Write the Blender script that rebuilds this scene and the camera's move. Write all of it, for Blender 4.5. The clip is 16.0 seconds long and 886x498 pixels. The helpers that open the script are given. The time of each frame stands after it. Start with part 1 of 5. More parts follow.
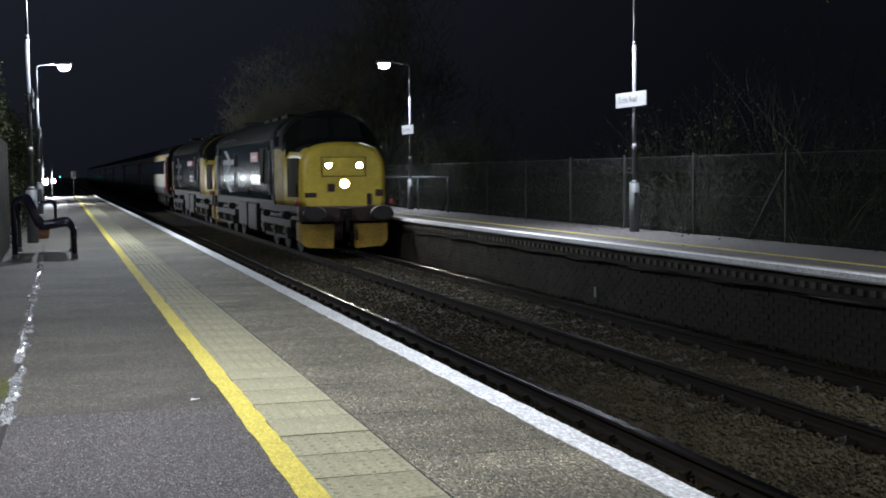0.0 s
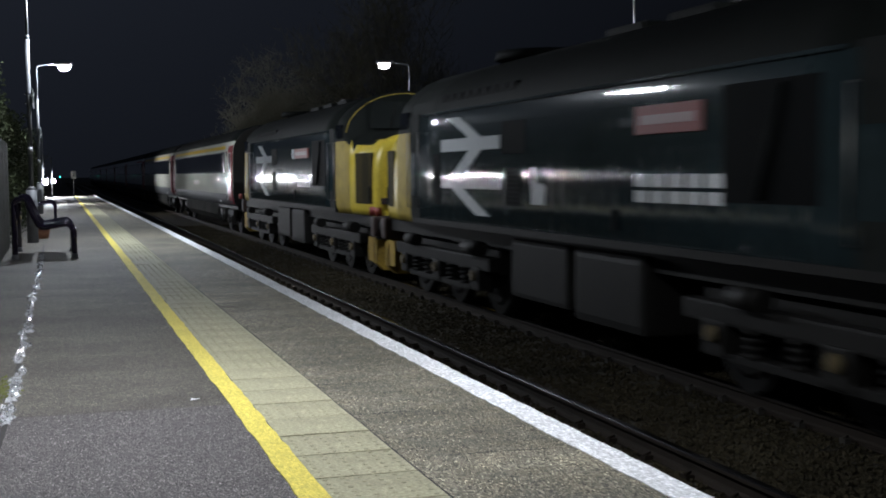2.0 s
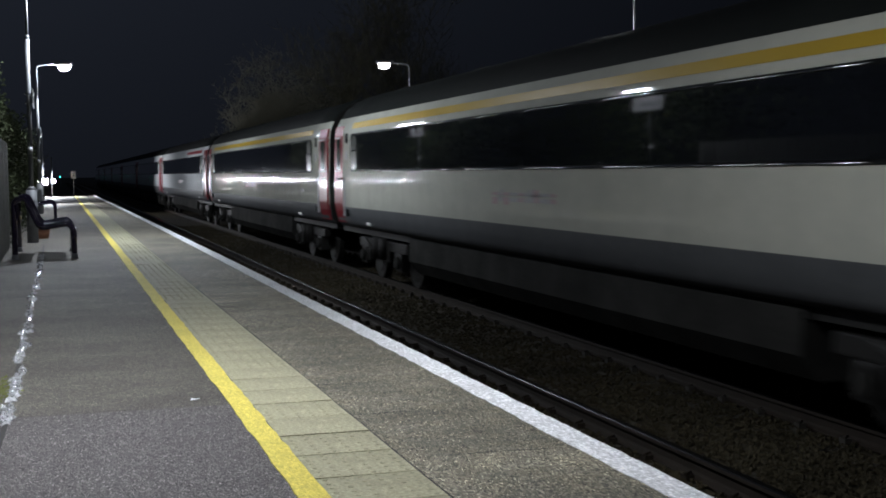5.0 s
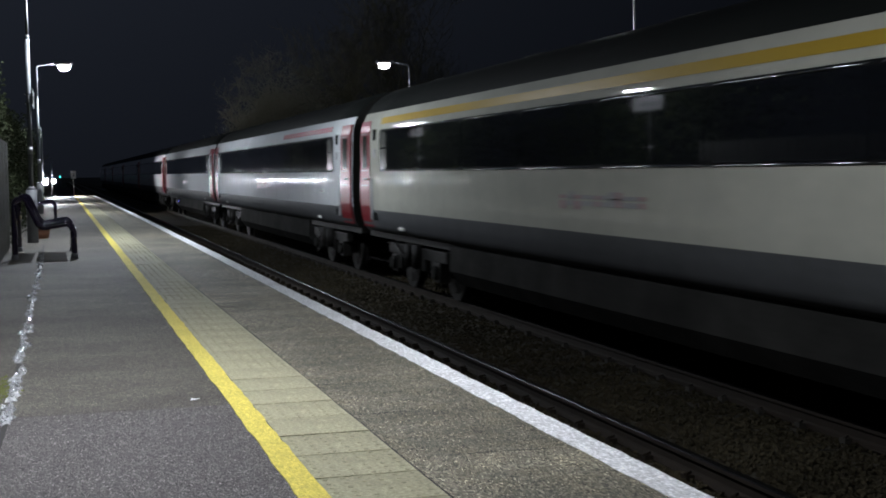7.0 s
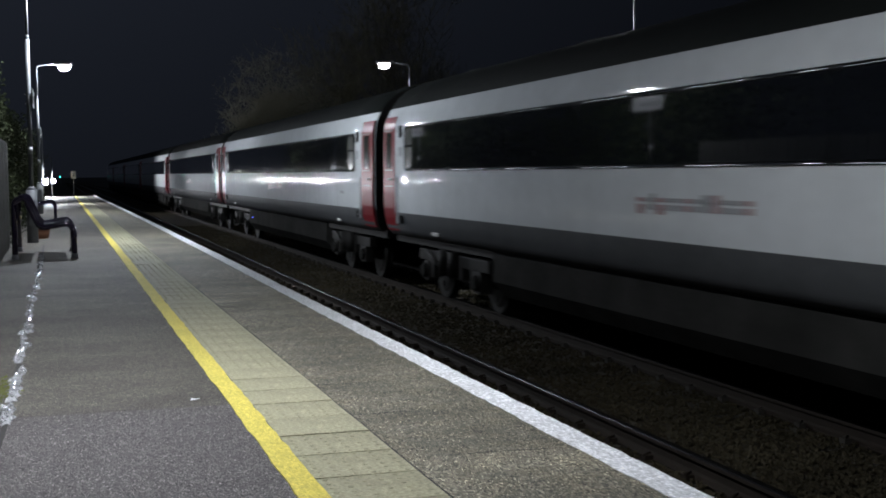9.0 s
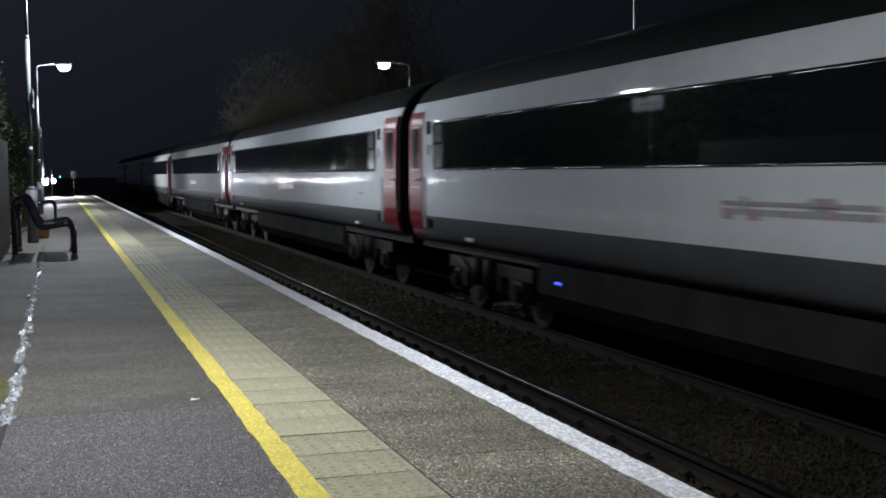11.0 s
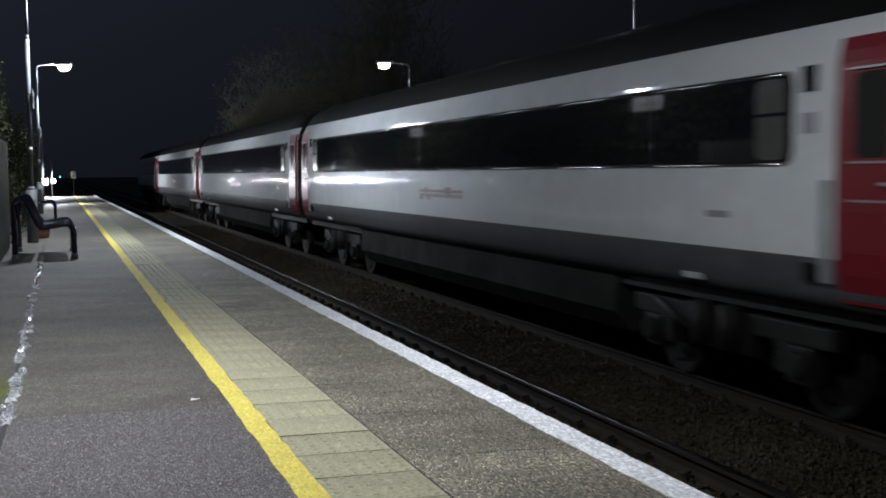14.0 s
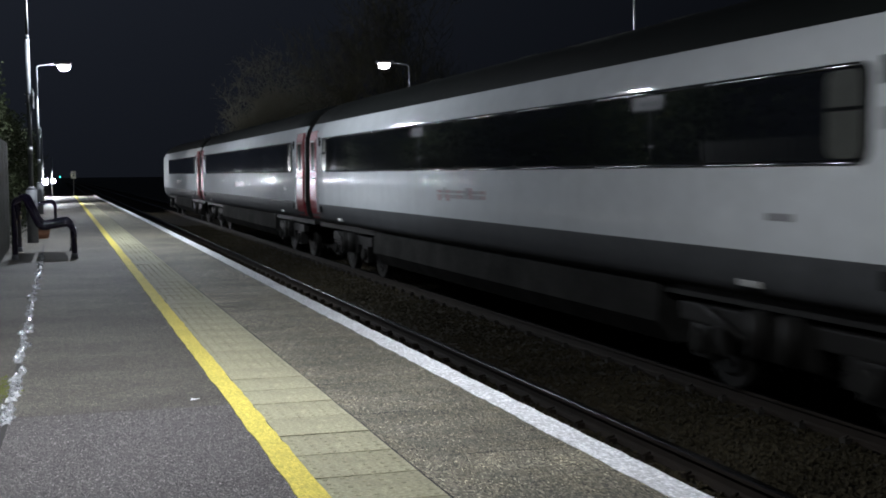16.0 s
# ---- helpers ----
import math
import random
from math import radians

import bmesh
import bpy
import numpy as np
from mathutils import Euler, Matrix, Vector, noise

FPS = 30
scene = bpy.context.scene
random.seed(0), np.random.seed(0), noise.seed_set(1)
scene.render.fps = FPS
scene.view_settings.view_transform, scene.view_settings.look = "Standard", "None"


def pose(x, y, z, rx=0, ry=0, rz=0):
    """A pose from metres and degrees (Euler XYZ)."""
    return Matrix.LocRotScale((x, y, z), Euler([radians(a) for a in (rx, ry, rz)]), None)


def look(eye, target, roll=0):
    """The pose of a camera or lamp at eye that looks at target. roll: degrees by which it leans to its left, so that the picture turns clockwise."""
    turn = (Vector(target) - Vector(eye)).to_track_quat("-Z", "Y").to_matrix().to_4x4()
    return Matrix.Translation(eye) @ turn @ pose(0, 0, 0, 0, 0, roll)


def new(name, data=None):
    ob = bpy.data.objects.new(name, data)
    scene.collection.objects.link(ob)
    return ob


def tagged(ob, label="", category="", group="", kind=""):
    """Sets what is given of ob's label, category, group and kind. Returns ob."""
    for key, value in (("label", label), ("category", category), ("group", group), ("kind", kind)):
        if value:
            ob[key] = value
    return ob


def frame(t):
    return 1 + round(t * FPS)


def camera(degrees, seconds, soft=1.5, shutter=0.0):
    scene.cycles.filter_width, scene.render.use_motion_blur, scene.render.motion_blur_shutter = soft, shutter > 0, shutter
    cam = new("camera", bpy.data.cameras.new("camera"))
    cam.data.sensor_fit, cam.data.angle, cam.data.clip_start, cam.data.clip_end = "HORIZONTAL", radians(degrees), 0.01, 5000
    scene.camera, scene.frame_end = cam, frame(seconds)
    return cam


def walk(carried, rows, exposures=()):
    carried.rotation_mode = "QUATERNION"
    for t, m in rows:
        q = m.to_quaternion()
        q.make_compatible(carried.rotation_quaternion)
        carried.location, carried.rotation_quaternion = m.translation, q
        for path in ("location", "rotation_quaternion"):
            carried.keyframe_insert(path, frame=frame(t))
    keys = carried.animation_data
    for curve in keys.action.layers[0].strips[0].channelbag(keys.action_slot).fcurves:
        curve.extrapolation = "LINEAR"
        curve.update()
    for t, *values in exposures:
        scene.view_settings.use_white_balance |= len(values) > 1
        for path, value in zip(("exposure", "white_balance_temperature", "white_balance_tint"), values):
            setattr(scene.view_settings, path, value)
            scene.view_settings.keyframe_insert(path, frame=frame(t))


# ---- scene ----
# The camera stands still on the platform, on a low tripod. x: across the tracks, y: along them, z = 0: platform top.
cam = camera(39.35, 16.0, soft=1.8, shutter=0.5)
EYE = (0.0, 0.0, 1.172)
YAW, PITCH, ROLL = radians(17.1525), radians(3.5515), -0.535
AIM = (EYE[0] + math.sin(YAW) * math.cos(PITCH), EYE[1] + math.cos(YAW) * math.cos(PITCH), EYE[2] - math.sin(PITCH))
STAND = look(EYE, AIM, ROLL)
walk(cam, [(0.0, STAND), (16.0, STAND)], exposures=[(0.0, 0.14), (16.0, 0.14)])

EDGE, RAIL_Z = 2.203, -0.896
TRACKS = (3.615, 6.901)            # centre lines
FAR_EDGE = 8.358

# Night: a very faint sky glow, and the platform lamps further down
world = bpy.data.worlds.new("night")
scene.world = world
world.use_nodes = True
wn = world.node_tree.nodes
wn["Background"].inputs[0].default_value = (0.28, 0.34, 0.50, 1)
wn["Background"].inputs[1].default_value = 0.02
# the sky is a little lighter over the town, up the line, than over the fields to the east
wl = world.node_tree.links
sky_dir, sky_xyz, sky_fade = wn.new("ShaderNodeTexCoord"), wn.new("ShaderNodeSeparateXYZ"), wn.new("ShaderNodeMapRange")
sky_fade.inputs[1].default_value, sky_fade.inputs[2].default_value = -0.1, 0.5
sky_fade.inputs[3].default_value, sky_fade.inputs[4].default_value = 0.040, 0.012
wl.new(sky_dir.outputs["Generated"], sky_xyz.inputs[0])
wl.new(sky_xyz.outputs[0], sky_fade.inputs[0])
# and it sinks into darkness towards the unlit horizon
sky_low, sky_mul = wn.new("ShaderNodeMapRange"), wn.new("ShaderNodeMath")
sky_low.inputs[1].default_value, sky_low.inputs[2].default_value = -0.02, 0.2
sky_low.inputs[3].default_value, sky_low.inputs[4].default_value = 0.55, 1.1
sky_mul.operation = "MULTIPLY"
wl.new(sky_xyz.outputs[2], sky_low.inputs[0])
wl.new(sky_fade.outputs[0], sky_mul.inputs[0])
wl.new(sky_low.outputs[0], sky_mul.inputs[1])
wl.new(sky_mul.outputs[0], wn["Background"].inputs[1])


def lamp_light(name, x, y, z, watts, size=0.35, colour=(0.93, 0.96, 1.0), aim=(0, 0, -1), spread=160):
    """The light of one lamp, just before its lens; a spread of 360 is a bowl that shines all round."""
    bowl = spread == 360
    data = bpy.data.lights.new(name, "POINT" if bowl else "AREA")
    if bowl:
        data.shadow_soft_size = size * 0.3
    else:
        data.shape, data.size, data.size_y = "RECTANGLE", size, size * 0.6
        data.spread = radians(spread)
    data.energy, data.color = watts, colour
    ob = new(name, data)
    ob.matrix_world = look((x, y, z), (x + aim[0], y + aim[1], z + aim[2]))
    return ob


# ---- materials ----
def material(name, colour, rough=0.6, metal=0.0, vary=0.15, scale=6.0, bump=0.0, bump_scale=40.0, coat=0.0, dark=None, spots=0.0, island=0.0, spot_scale=110, waves=0.0, speckle=0.0, speckle_scale=100, shine=0.5, coat_rough=0.05, grit=0.0, grit_scale=75, bands=0.0, film=0.0):
    """A surface with colour variation at two scales, fine relief and uneven gloss."""
    m = bpy.data.materials.new(name)
    m.use_nodes = True
    nt = m.node_tree
    b = nt.nodes["Principled BSDF"]
    b.inputs["Roughness"].default_value, b.inputs["Metallic"].default_value = rough, metal
    b.inputs["Specular IOR Level"].default_value = shine
    b.inputs["Coat Weight"].default_value = coat
    b.inputs["Coat Roughness"].default_value = coat_rough
    tc = nt.nodes.new("ShaderNodeTexCoord")
    n1 = nt.nodes.new("ShaderNodeTexNoise")
    n1.inputs["Scale"].default_value, n1.inputs["Detail"].default_value = scale * 0.15, 4
    n2 = nt.nodes.new("ShaderNodeTexNoise")
    n2.inputs["Scale"].default_value, n2.inputs["Detail"].default_value = scale * 4, 6
    for n in (n1, n2):
        nt.links.new(tc.outputs["Object"], n.inputs["Vector"])
    add = nt.nodes.new("ShaderNodeMath")
    add.operation = "ADD"
    nt.links.new(n1.outputs["Fac"], add.inputs[0])
    nt.links.new(n2.outputs["Fac"], add.inputs[1])
    ramp = nt.nodes.new("ShaderNodeMapRange")
    ramp.inputs[1].default_value, ramp.inputs[2].default_value = 0.6, 1.4
    nt.links.new(add.outputs[0], ramp.inputs[0])
    mix = nt.nodes.new("ShaderNodeMix")
    mix.data_type = "RGBA"
    lo = dark or tuple(c * (1 - vary) for c in colour)
    hi = tuple(min(1, c * (1 + vary)) for c in colour)
    mix.inputs[6].default_value, mix.inputs[7].default_value = (*lo, 1), (*hi, 1)
    nt.links.new(ramp.outputs[0], mix.inputs[0])
    out = mix.outputs[2]
    if spots:
        n3 = nt.nodes.new("ShaderNodeTexNoise")
        n3.inputs["Scale"].default_value, n3.inputs["Detail"].default_value = spot_scale, 3
        nt.links.new(tc.outputs["Object"], n3.inputs["Vector"])
        r3 = nt.nodes.new("ShaderNodeMapRange")
        r3.inputs[1].default_value, r3.inputs[2].default_value = 0.35, 0.68
        r3.inputs[3].default_value, r3.inputs[4].default_value = 1 - spots, 1 + spots
        nt.links.new(n3.outputs["Fac"], r3.inputs[0])
        mul = nt.nodes.new("ShaderNodeVectorMath")
        mul.operation = "SCALE"
        nt.links.new(out, mul.inputs[0])
        nt.links.new(r3.outputs[0], mul.inputs["Scale"])
        out = mul.outputs[0]
    if speckle:
        vo = nt.nodes.new("ShaderNodeTexVoronoi")
        vo.inputs["Scale"].default_value = speckle_scale
        ms = nt.nodes.new("ShaderNodeMapping")
        ms.inputs["Scale"].default_value = (2.0, 0.5, 1.0)
        nt.links.new(tc.outputs["Object"], ms.inputs["Vector"])
        nt.links.new(ms.outputs[0], vo.inputs["Vector"])
        sep = nt.nodes.new("ShaderNodeSeparateColor")
        nt.links.new(vo.outputs["Color"], sep.inputs[0])
        pw = nt.nodes.new("ShaderNodeMath")
        pw.operation = "POWER"
        pw.inputs[1].default_value = 1.8
        nt.links.new(sep.outputs[0], pw.inputs[0])
        r5 = nt.nodes.new("ShaderNodeMapRange")
        r5.inputs[3].default_value, r5.inputs[4].default_value = 1 - speckle * 0.7, 1 + speckle * 1.3
        nt.links.new(pw.outputs[0], r5.inputs[0])
        mul = nt.nodes.new("ShaderNodeVectorMath")
        mul.operation = "SCALE"
        nt.links.new(out, mul.inputs[0])
        nt.links.new(r5.outputs[0], mul.inputs["Scale"])
        out = mul.outputs[0]
    if grit:
        # single pale and dark stones among the rest
        vo = nt.nodes.new("ShaderNodeTexVoronoi")
        vo.inputs["Scale"].default_value = grit_scale
        ms = nt.nodes.new("ShaderNodeMapping")
        ms.inputs["Scale"].default_value = (1.25, 0.55, 1.0)
        nt.links.new(tc.outputs["Object"], ms.inputs["Vector"])
        nt.links.new(ms.outputs[0], vo.inputs["Vector"])
        sep = nt.nodes.new("ShaderNodeSeparateColor")
        nt.links.new(vo.outputs["Color"], sep.inputs[0])
        cr = nt.nodes.new("ShaderNodeValToRGB")
        cr.color_ramp.interpolation = "CONSTANT"
        for at, v in ((0.0, 1 - 0.75 * grit), (0.13, 1 - 0.25 * grit), (0.4, 1.0), (0.82, 1 + 0.45 * grit), (0.95, 1 + 1.5 * grit)):
            e = cr.color_ramp.elements[0] if at == 0 else (cr.color_ramp.elements[1] if at == 0.13 else cr.color_ramp.elements.new(at))
            e.position, e.color = at, (v * 0.4, v * 0.4, v * 0.4, 1)
        nt.links.new(sep.outputs[1], cr.inputs[0])
        up = nt.nodes.new("ShaderNodeMath")
        up.operation, up.inputs[1].default_value = "MULTIPLY", 2.5
        nt.links.new(cr.outputs[0], up.inputs[0])
        mul = nt.nodes.new("ShaderNodeVectorMath")
        mul.operation = "SCALE"
        nt.links.new(out, mul.inputs[0])
        nt.links.new(up.outputs[0], mul.inputs["Scale"])
        out = mul.outputs[0]
    if bands:
        # broad stains drawn out across the way
        ms = nt.nodes.new("ShaderNodeMapping")
        ms.inputs["Scale"].default_value = (0.8, 1.7, 1.7)
        nt.links.new(tc.outputs["Object"], ms.inputs["Vector"])
        nz = nt.nodes.new("ShaderNodeTexNoise")
        nz.inputs["Scale"].default_value, nz.inputs["Detail"].default_value, nz.inputs["Roughness"].default_value = 1.1, 5, 0.62
        nt.links.new(ms.outputs[0], nz.inputs["Vector"])
        r6 = nt.nodes.new("ShaderNodeMapRange")
        r6.inputs[1].default_value, r6.inputs[2].default_value = 0.3, 0.7
        r6.inputs[3].default_value, r6.inputs[4].default_value = 1 - bands, 1 + bands
        nt.links.new(nz.outputs["Fac"], r6.inputs[0])
        mul = nt.nodes.new("ShaderNodeVectorMath")
        mul.operation = "SCALE"
        nt.links.new(out, mul.inputs[0])
        nt.links.new(r6.outputs[0], mul.inputs["Scale"])
        out = mul.outputs[0]
    if island:
        oi = nt.nodes.new("ShaderNodeObjectInfo")
        ge = nt.nodes.new("ShaderNodeNewGeometry")
        s = nt.nodes.new("ShaderNodeMath")
        s.operation = "ADD"
        nt.links.new(oi.outputs["Random"], s.inputs[0])
        nt.links.new(ge.outputs["Random Per Island"], s.inputs[1])
        r4 = nt.nodes.new("ShaderNodeMapRange")
        r4.inputs[2].default_value = 2.0
        r4.inputs[3].default_value, r4.inputs[4].default_value = 1 - island, 1 + island
        nt.links.new(s.outputs[0], r4.inputs[0])
        mul = nt.nodes.new("ShaderNodeVectorMath")
        mul.operation = "SCALE"
        nt.links.new(out, mul.inputs[0])
        nt.links.new(r4.outputs[0], mul.inputs["Scale"])
        out = mul.outputs[0]
    nt.links.new(out, b.inputs["Base Color"])
    rr = nt.nodes.new("ShaderNodeMapRange")
    rr.inputs[3].default_value, rr.inputs[4].default_value = max(0.02, rough * 0.8), min(1, rough * 1.2)
    nt.links.new(n2.outputs["Fac"], rr.inputs[0])
    nt.links.new(rr.outputs[0], b.inputs["Roughness"])
    if bump:
        nb = nt.nodes.new("ShaderNodeTexNoise")
        nb.inputs["Scale"].default_value, nb.inputs["Detail"].default_value = bump_scale, 5
        nt.links.new(tc.outputs["Object"], nb.inputs["Vector"])
        bp = nt.nodes.new("ShaderNodeBump")
        bp.inputs["Strength"].default_value, bp.inputs["Distance"].default_value = min(1, bump), 0.01
        nt.links.new(nb.outputs["Fac"], bp.inputs["Height"])
        nt.links.new(bp.outputs[0], b.inputs["Normal"])
    if waves:
        # panel waviness along the vehicle's length: it draws reflections out sideways
        mp = nt.nodes.new("ShaderNodeMapping")
        mp.inputs["Scale"].default_value = (0.0, 1.0, 0.018)
        nt.links.new(tc.outputs["Object"], mp.inputs["Vector"])
        nw = nt.nodes.new("ShaderNodeTexNoise")
        nw.inputs["Scale"].default_value, nw.inputs["Detail"].default_value = 4.5, 4
        nt.links.new(mp.outputs[0], nw.inputs["Vector"])
        bw = nt.nodes.new("ShaderNodeBump")
        bw.inputs["Strength"].default_value, bw.inputs["Distance"].default_value = 1.0, waves
        nt.links.new(nw.outputs["Fac"], bw.inputs["Height"])
        # the flat lower panels are wavy, the curved cant rail above is stiff
        wz, wm = nt.nodes.new("ShaderNodeSeparateXYZ"), nt.nodes.new("ShaderNodeMapRange")
        wm.inputs[1].default_value, wm.inputs[2].default_value = 2.0, 2.6
        wm.inputs[3].default_value, wm.inputs[4].default_value = 1.0, 0.12
        nt.links.new(tc.outputs["Object"], wz.inputs[0])
        nt.links.new(wz.outputs[2], wm.inputs[0])
        nt.links.new(wm.outputs[0], bw.inputs["Strength"])
        nt.links.new(bw.outputs[0], b.inputs["Normal"])
    if film:
        # a dull film of road dust over the gloss
        dust, both = nt.nodes.new("ShaderNodeBsdfDiffuse"), nt.nodes.new("ShaderNodeMixShader")
        both.inputs[0].default_value = film
        nt.links.new(out, dust.inputs["Color"])
        nt.links.new(b.outputs[0], both.inputs[1])
        nt.links.new(dust.outputs[0], both.inputs[2])
        nt.links.new(both.outputs[0], nt.nodes["Material Output"].inputs["Surface"])
    return m


def glow(name, colour, strength):
    m = bpy.data.materials.new(name)
    m.use_nodes = True
    b = m.node_tree.nodes["Principled BSDF"]
    b.inputs["Base Color"].default_value = (*colour, 1)
    b.inputs["Emission Color"].default_value = (*colour, 1)
    b.inputs["Emission Strength"].default_value = strength
    return m


ASPHALT = material("asphalt", (0.097, 0.087, 0.087), 0.8, vary=0.25, scale=2.2, bump=0.6, bump_scale=110, spots=0.2, spot_scale=40, speckle=0.7, speckle_scale=150, grit=0.85, grit_scale=130, bands=0.14)
OLD_ASPHALT = material("older_asphalt", (0.085, 0.077, 0.063), 0.8, vary=0.38, scale=3.5, bump=0.6, bump_scale=110, spots=0.2, spot_scale=30, speckle=0.6, speckle_scale=160, grit=0.7, grit_scale=130, bands=0.32)
AGGREGATE = material("exposed_aggregate", (0.225, 0.198, 0.140), 0.75, vary=0.12, scale=1.6, dark=(0.150, 0.144, 0.115), bump=0.6, bump_scale=90, spots=0.22, spot_scale=30, speckle=0.8, speckle_scale=150, island=0.42, grit=1.0, grit_scale=125, bands=0.42)
TACTILE = material("tactile_concrete", (0.35, 0.332, 0.222), 0.8, vary=0.16, scale=3, bump=0.4, bump_scale=90, spots=0.2, spot_scale=60, island=0.06, bands=0.10, grit=0.12)
WHITE_LINE = material("white_line_paint", (0.80, 0.81, 0.84), 0.75, vary=0.1, scale=12, bump=0.8, bump_scale=70, spots=0.2, spot_scale=45, speckle=0.22, speckle_scale=70, shine=0.25, grit=0.12, bands=0.08)
YELLOW_LINE = material("yellow_line_paint", (0.72, 0.61, 0.13), 0.75, vary=0.12, scale=10, bump=0.6, bump_scale=90, spots=0.16, shine=0.15, speckle=0.15, speckle_scale=70, bands=0.06)
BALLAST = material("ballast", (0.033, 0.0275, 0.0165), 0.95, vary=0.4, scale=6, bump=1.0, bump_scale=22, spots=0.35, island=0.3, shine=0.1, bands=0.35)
BRICK = material("platform_brick", (0.030, 0.027, 0.022), 0.9, vary=0.4, scale=5, bump=0.6, bump_scale=60, island=0.22, shine=0.2, bands=0.5)
MORTAR = material("sooty_mortar", (0.025, 0.023, 0.019), 0.95, vary=0.3, scale=8, bump=0.5, bands=0.4)
BEDDING = material("slab_bedding_sand", (0.13, 0.12, 0.085), 0.95, vary=0.3, scale=8, bump=0.5)
RAIL_CLIP = material("pale_rail_clip", (0.034, 0.031, 0.027), 0.8, vary=0.3, scale=14, shine=0.2)
COPING = material("coping_concrete", (0.30, 0.29, 0.27), 0.85, vary=0.2, scale=5, bump=0.5, bump_scale=70)
RAIL_STEEL = material("polished_rail_head", (0.065, 0.063, 0.063), 0.18, metal=1.0, vary=0.15, scale=8)
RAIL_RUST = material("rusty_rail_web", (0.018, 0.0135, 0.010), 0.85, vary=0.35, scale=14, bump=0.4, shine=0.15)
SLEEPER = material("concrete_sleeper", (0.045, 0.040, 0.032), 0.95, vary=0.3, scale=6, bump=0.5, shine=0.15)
GRASS = material("verge_earth", (0.028, 0.03, 0.018), 0.95, vary=0.5, scale=3, bump=1.0, bump_scale=12)
GALV = material("galvanised_steel", (0.10, 0.104, 0.113), 0.6, metal=0.1, vary=0.12, scale=12)
SIGN_WHITE = material("white_sign_enamel", (0.21, 0.21, 0.215), 0.35, vary=0.04)
BLACK = material("black_paint", (0.012, 0.012, 0.014), 0.35, vary=0.2, scale=8)
LAMP_GLOW = glow("lamp_lens", (0.93, 0.96, 1.0), 60)


# ---- building helpers ----
def box(bm, x0, x1, y0, y1, z0, z1, bevel=0.0):
    vs = [bm.verts.new((x, y, z)) for z in (z0, z1) for y in (y0, y1) for x in (x0, x1)]
    fs = [bm.faces.new([vs[i] for i in q]) for q in ((0, 2, 3, 1), (4, 5, 7, 6), (0, 1, 5, 4), (2, 6, 7, 3), (0, 4, 6, 2), (1, 3, 7, 5))]
    if bevel:
        es = list({e for f in fs for e in f.edges})
        bmesh.ops.bevel(bm, geom=es, offset=bevel, segments=2, profile=0.7, affect="EDGES")
    return bm


def tube(bm, p, q, r0, r1=None, sides=12, caps=True):
    """A round bar from p to q."""
    r1 = r0 if r1 is None else r1
    p, q = Vector(p), Vector(q)
    rot = (q - p).to_track_quat("Z", "X").to_matrix()
    rings = []
    for c, r in ((p, r0), (q, r1)):
        rings.append([bm.verts.new(c + rot @ Vector((r * math.cos(a), r * math.sin(a), 0))) for a in [2 * math.pi * k / sides for k in range(sides)]])
    for k in range(sides):
        f = bm.faces.new((rings[0][k], rings[0][(k + 1) % sides], rings[1][(k + 1) % sides], rings[1][k]))
        f.smooth = True
    if caps:
        bm.faces.new(list(reversed(rings[0])))
        bm.faces.new(rings[1])
    return bm


def bar_path(bm, pts, r, sides=12):
    """A bent round bar through the points."""
    rings = []
    pts = [Vector(p) for p in pts]
    for i, c in enumerate(pts):
        d = (pts[min(i + 1, len(pts) - 1)] - pts[max(i - 1, 0)]).normalized()
        rot = d.to_track_quat("Z", "X").to_matrix()
        rings.append([bm.verts.new(c + rot @ Vector((r * math.cos(a), r * math.sin(a), 0))) for a in [2 * math.pi * k / sides for k in range(sides)]])
    for u, v in zip(rings, rings[1:]):
        # match the nearest start so that the bar does not twist
        s = min(range(sides), key=lambda k: (v[k].co - u[0].co).length)
        for k in range(sides):
            f = bm.faces.new((u[k], u[(k + 1) % sides], v[(s + k + 1) % sides], v[(s + k) % sides]))
            f.smooth = True
    bm.faces.new(list(reversed(rings[0])))
    bm.faces.new(rings[-1])
    return bm


def mesh_of(name, bm, mat, fix=True):
    if fix:
        bmesh.ops.recalc_face_normals(bm, faces=bm.faces)
    me = bpy.data.meshes.new(name)
    bm.to_mesh(me)
    bm.free()
    for m in (mat if isinstance(mat, (list, tuple)) else [mat]):
        me.materials.append(m)
    return me


def part(name, bm, mat, parent, label="", at=None):
    """One mesh object under a thing or under a part."""
    ob = new(name, mesh_of(name, bm, mat))
    ob.parent = parent
    if at is not None:
        ob.matrix_basis = at
    return tagged(ob, label) if label else ob


def piece(name, me, parent, at):
    ob = new(name, me)
    ob.parent = parent
    ob.matrix_basis = at
    return ob


def thing(name, at, label, category, group="", kind=""):
    ob = new(name)
    ob.matrix_basis = at
    ob.empty_display_size = 0.2
    return tagged(ob, label, category, group, kind)


def whole(name, bm, mat, label, category, kind="", group="", at=None):
    ob = new(name, mesh_of(name, bm, mat))
    if at is not None:
        ob.matrix_basis = at
    return tagged(ob, label, category, group, kind)


def strip(bm, profile, y0, y1, closed=False):
    """Extrude an (x, z) profile along y."""
    a = [bm.verts.new((x, y0, z)) for x, z in profile]
    b = [bm.verts.new((x, y1, z)) for x, z in profile]
    n = len(profile)
    fs = []
    for k in range(n if closed else n - 1):
        fs.append(bm.faces.new((a[k], a[(k + 1) % n], b[(k + 1) % n], b[k])))
    if closed:
        bm.faces.new(list(reversed(a)))
        bm.faces.new(b)
    return fs
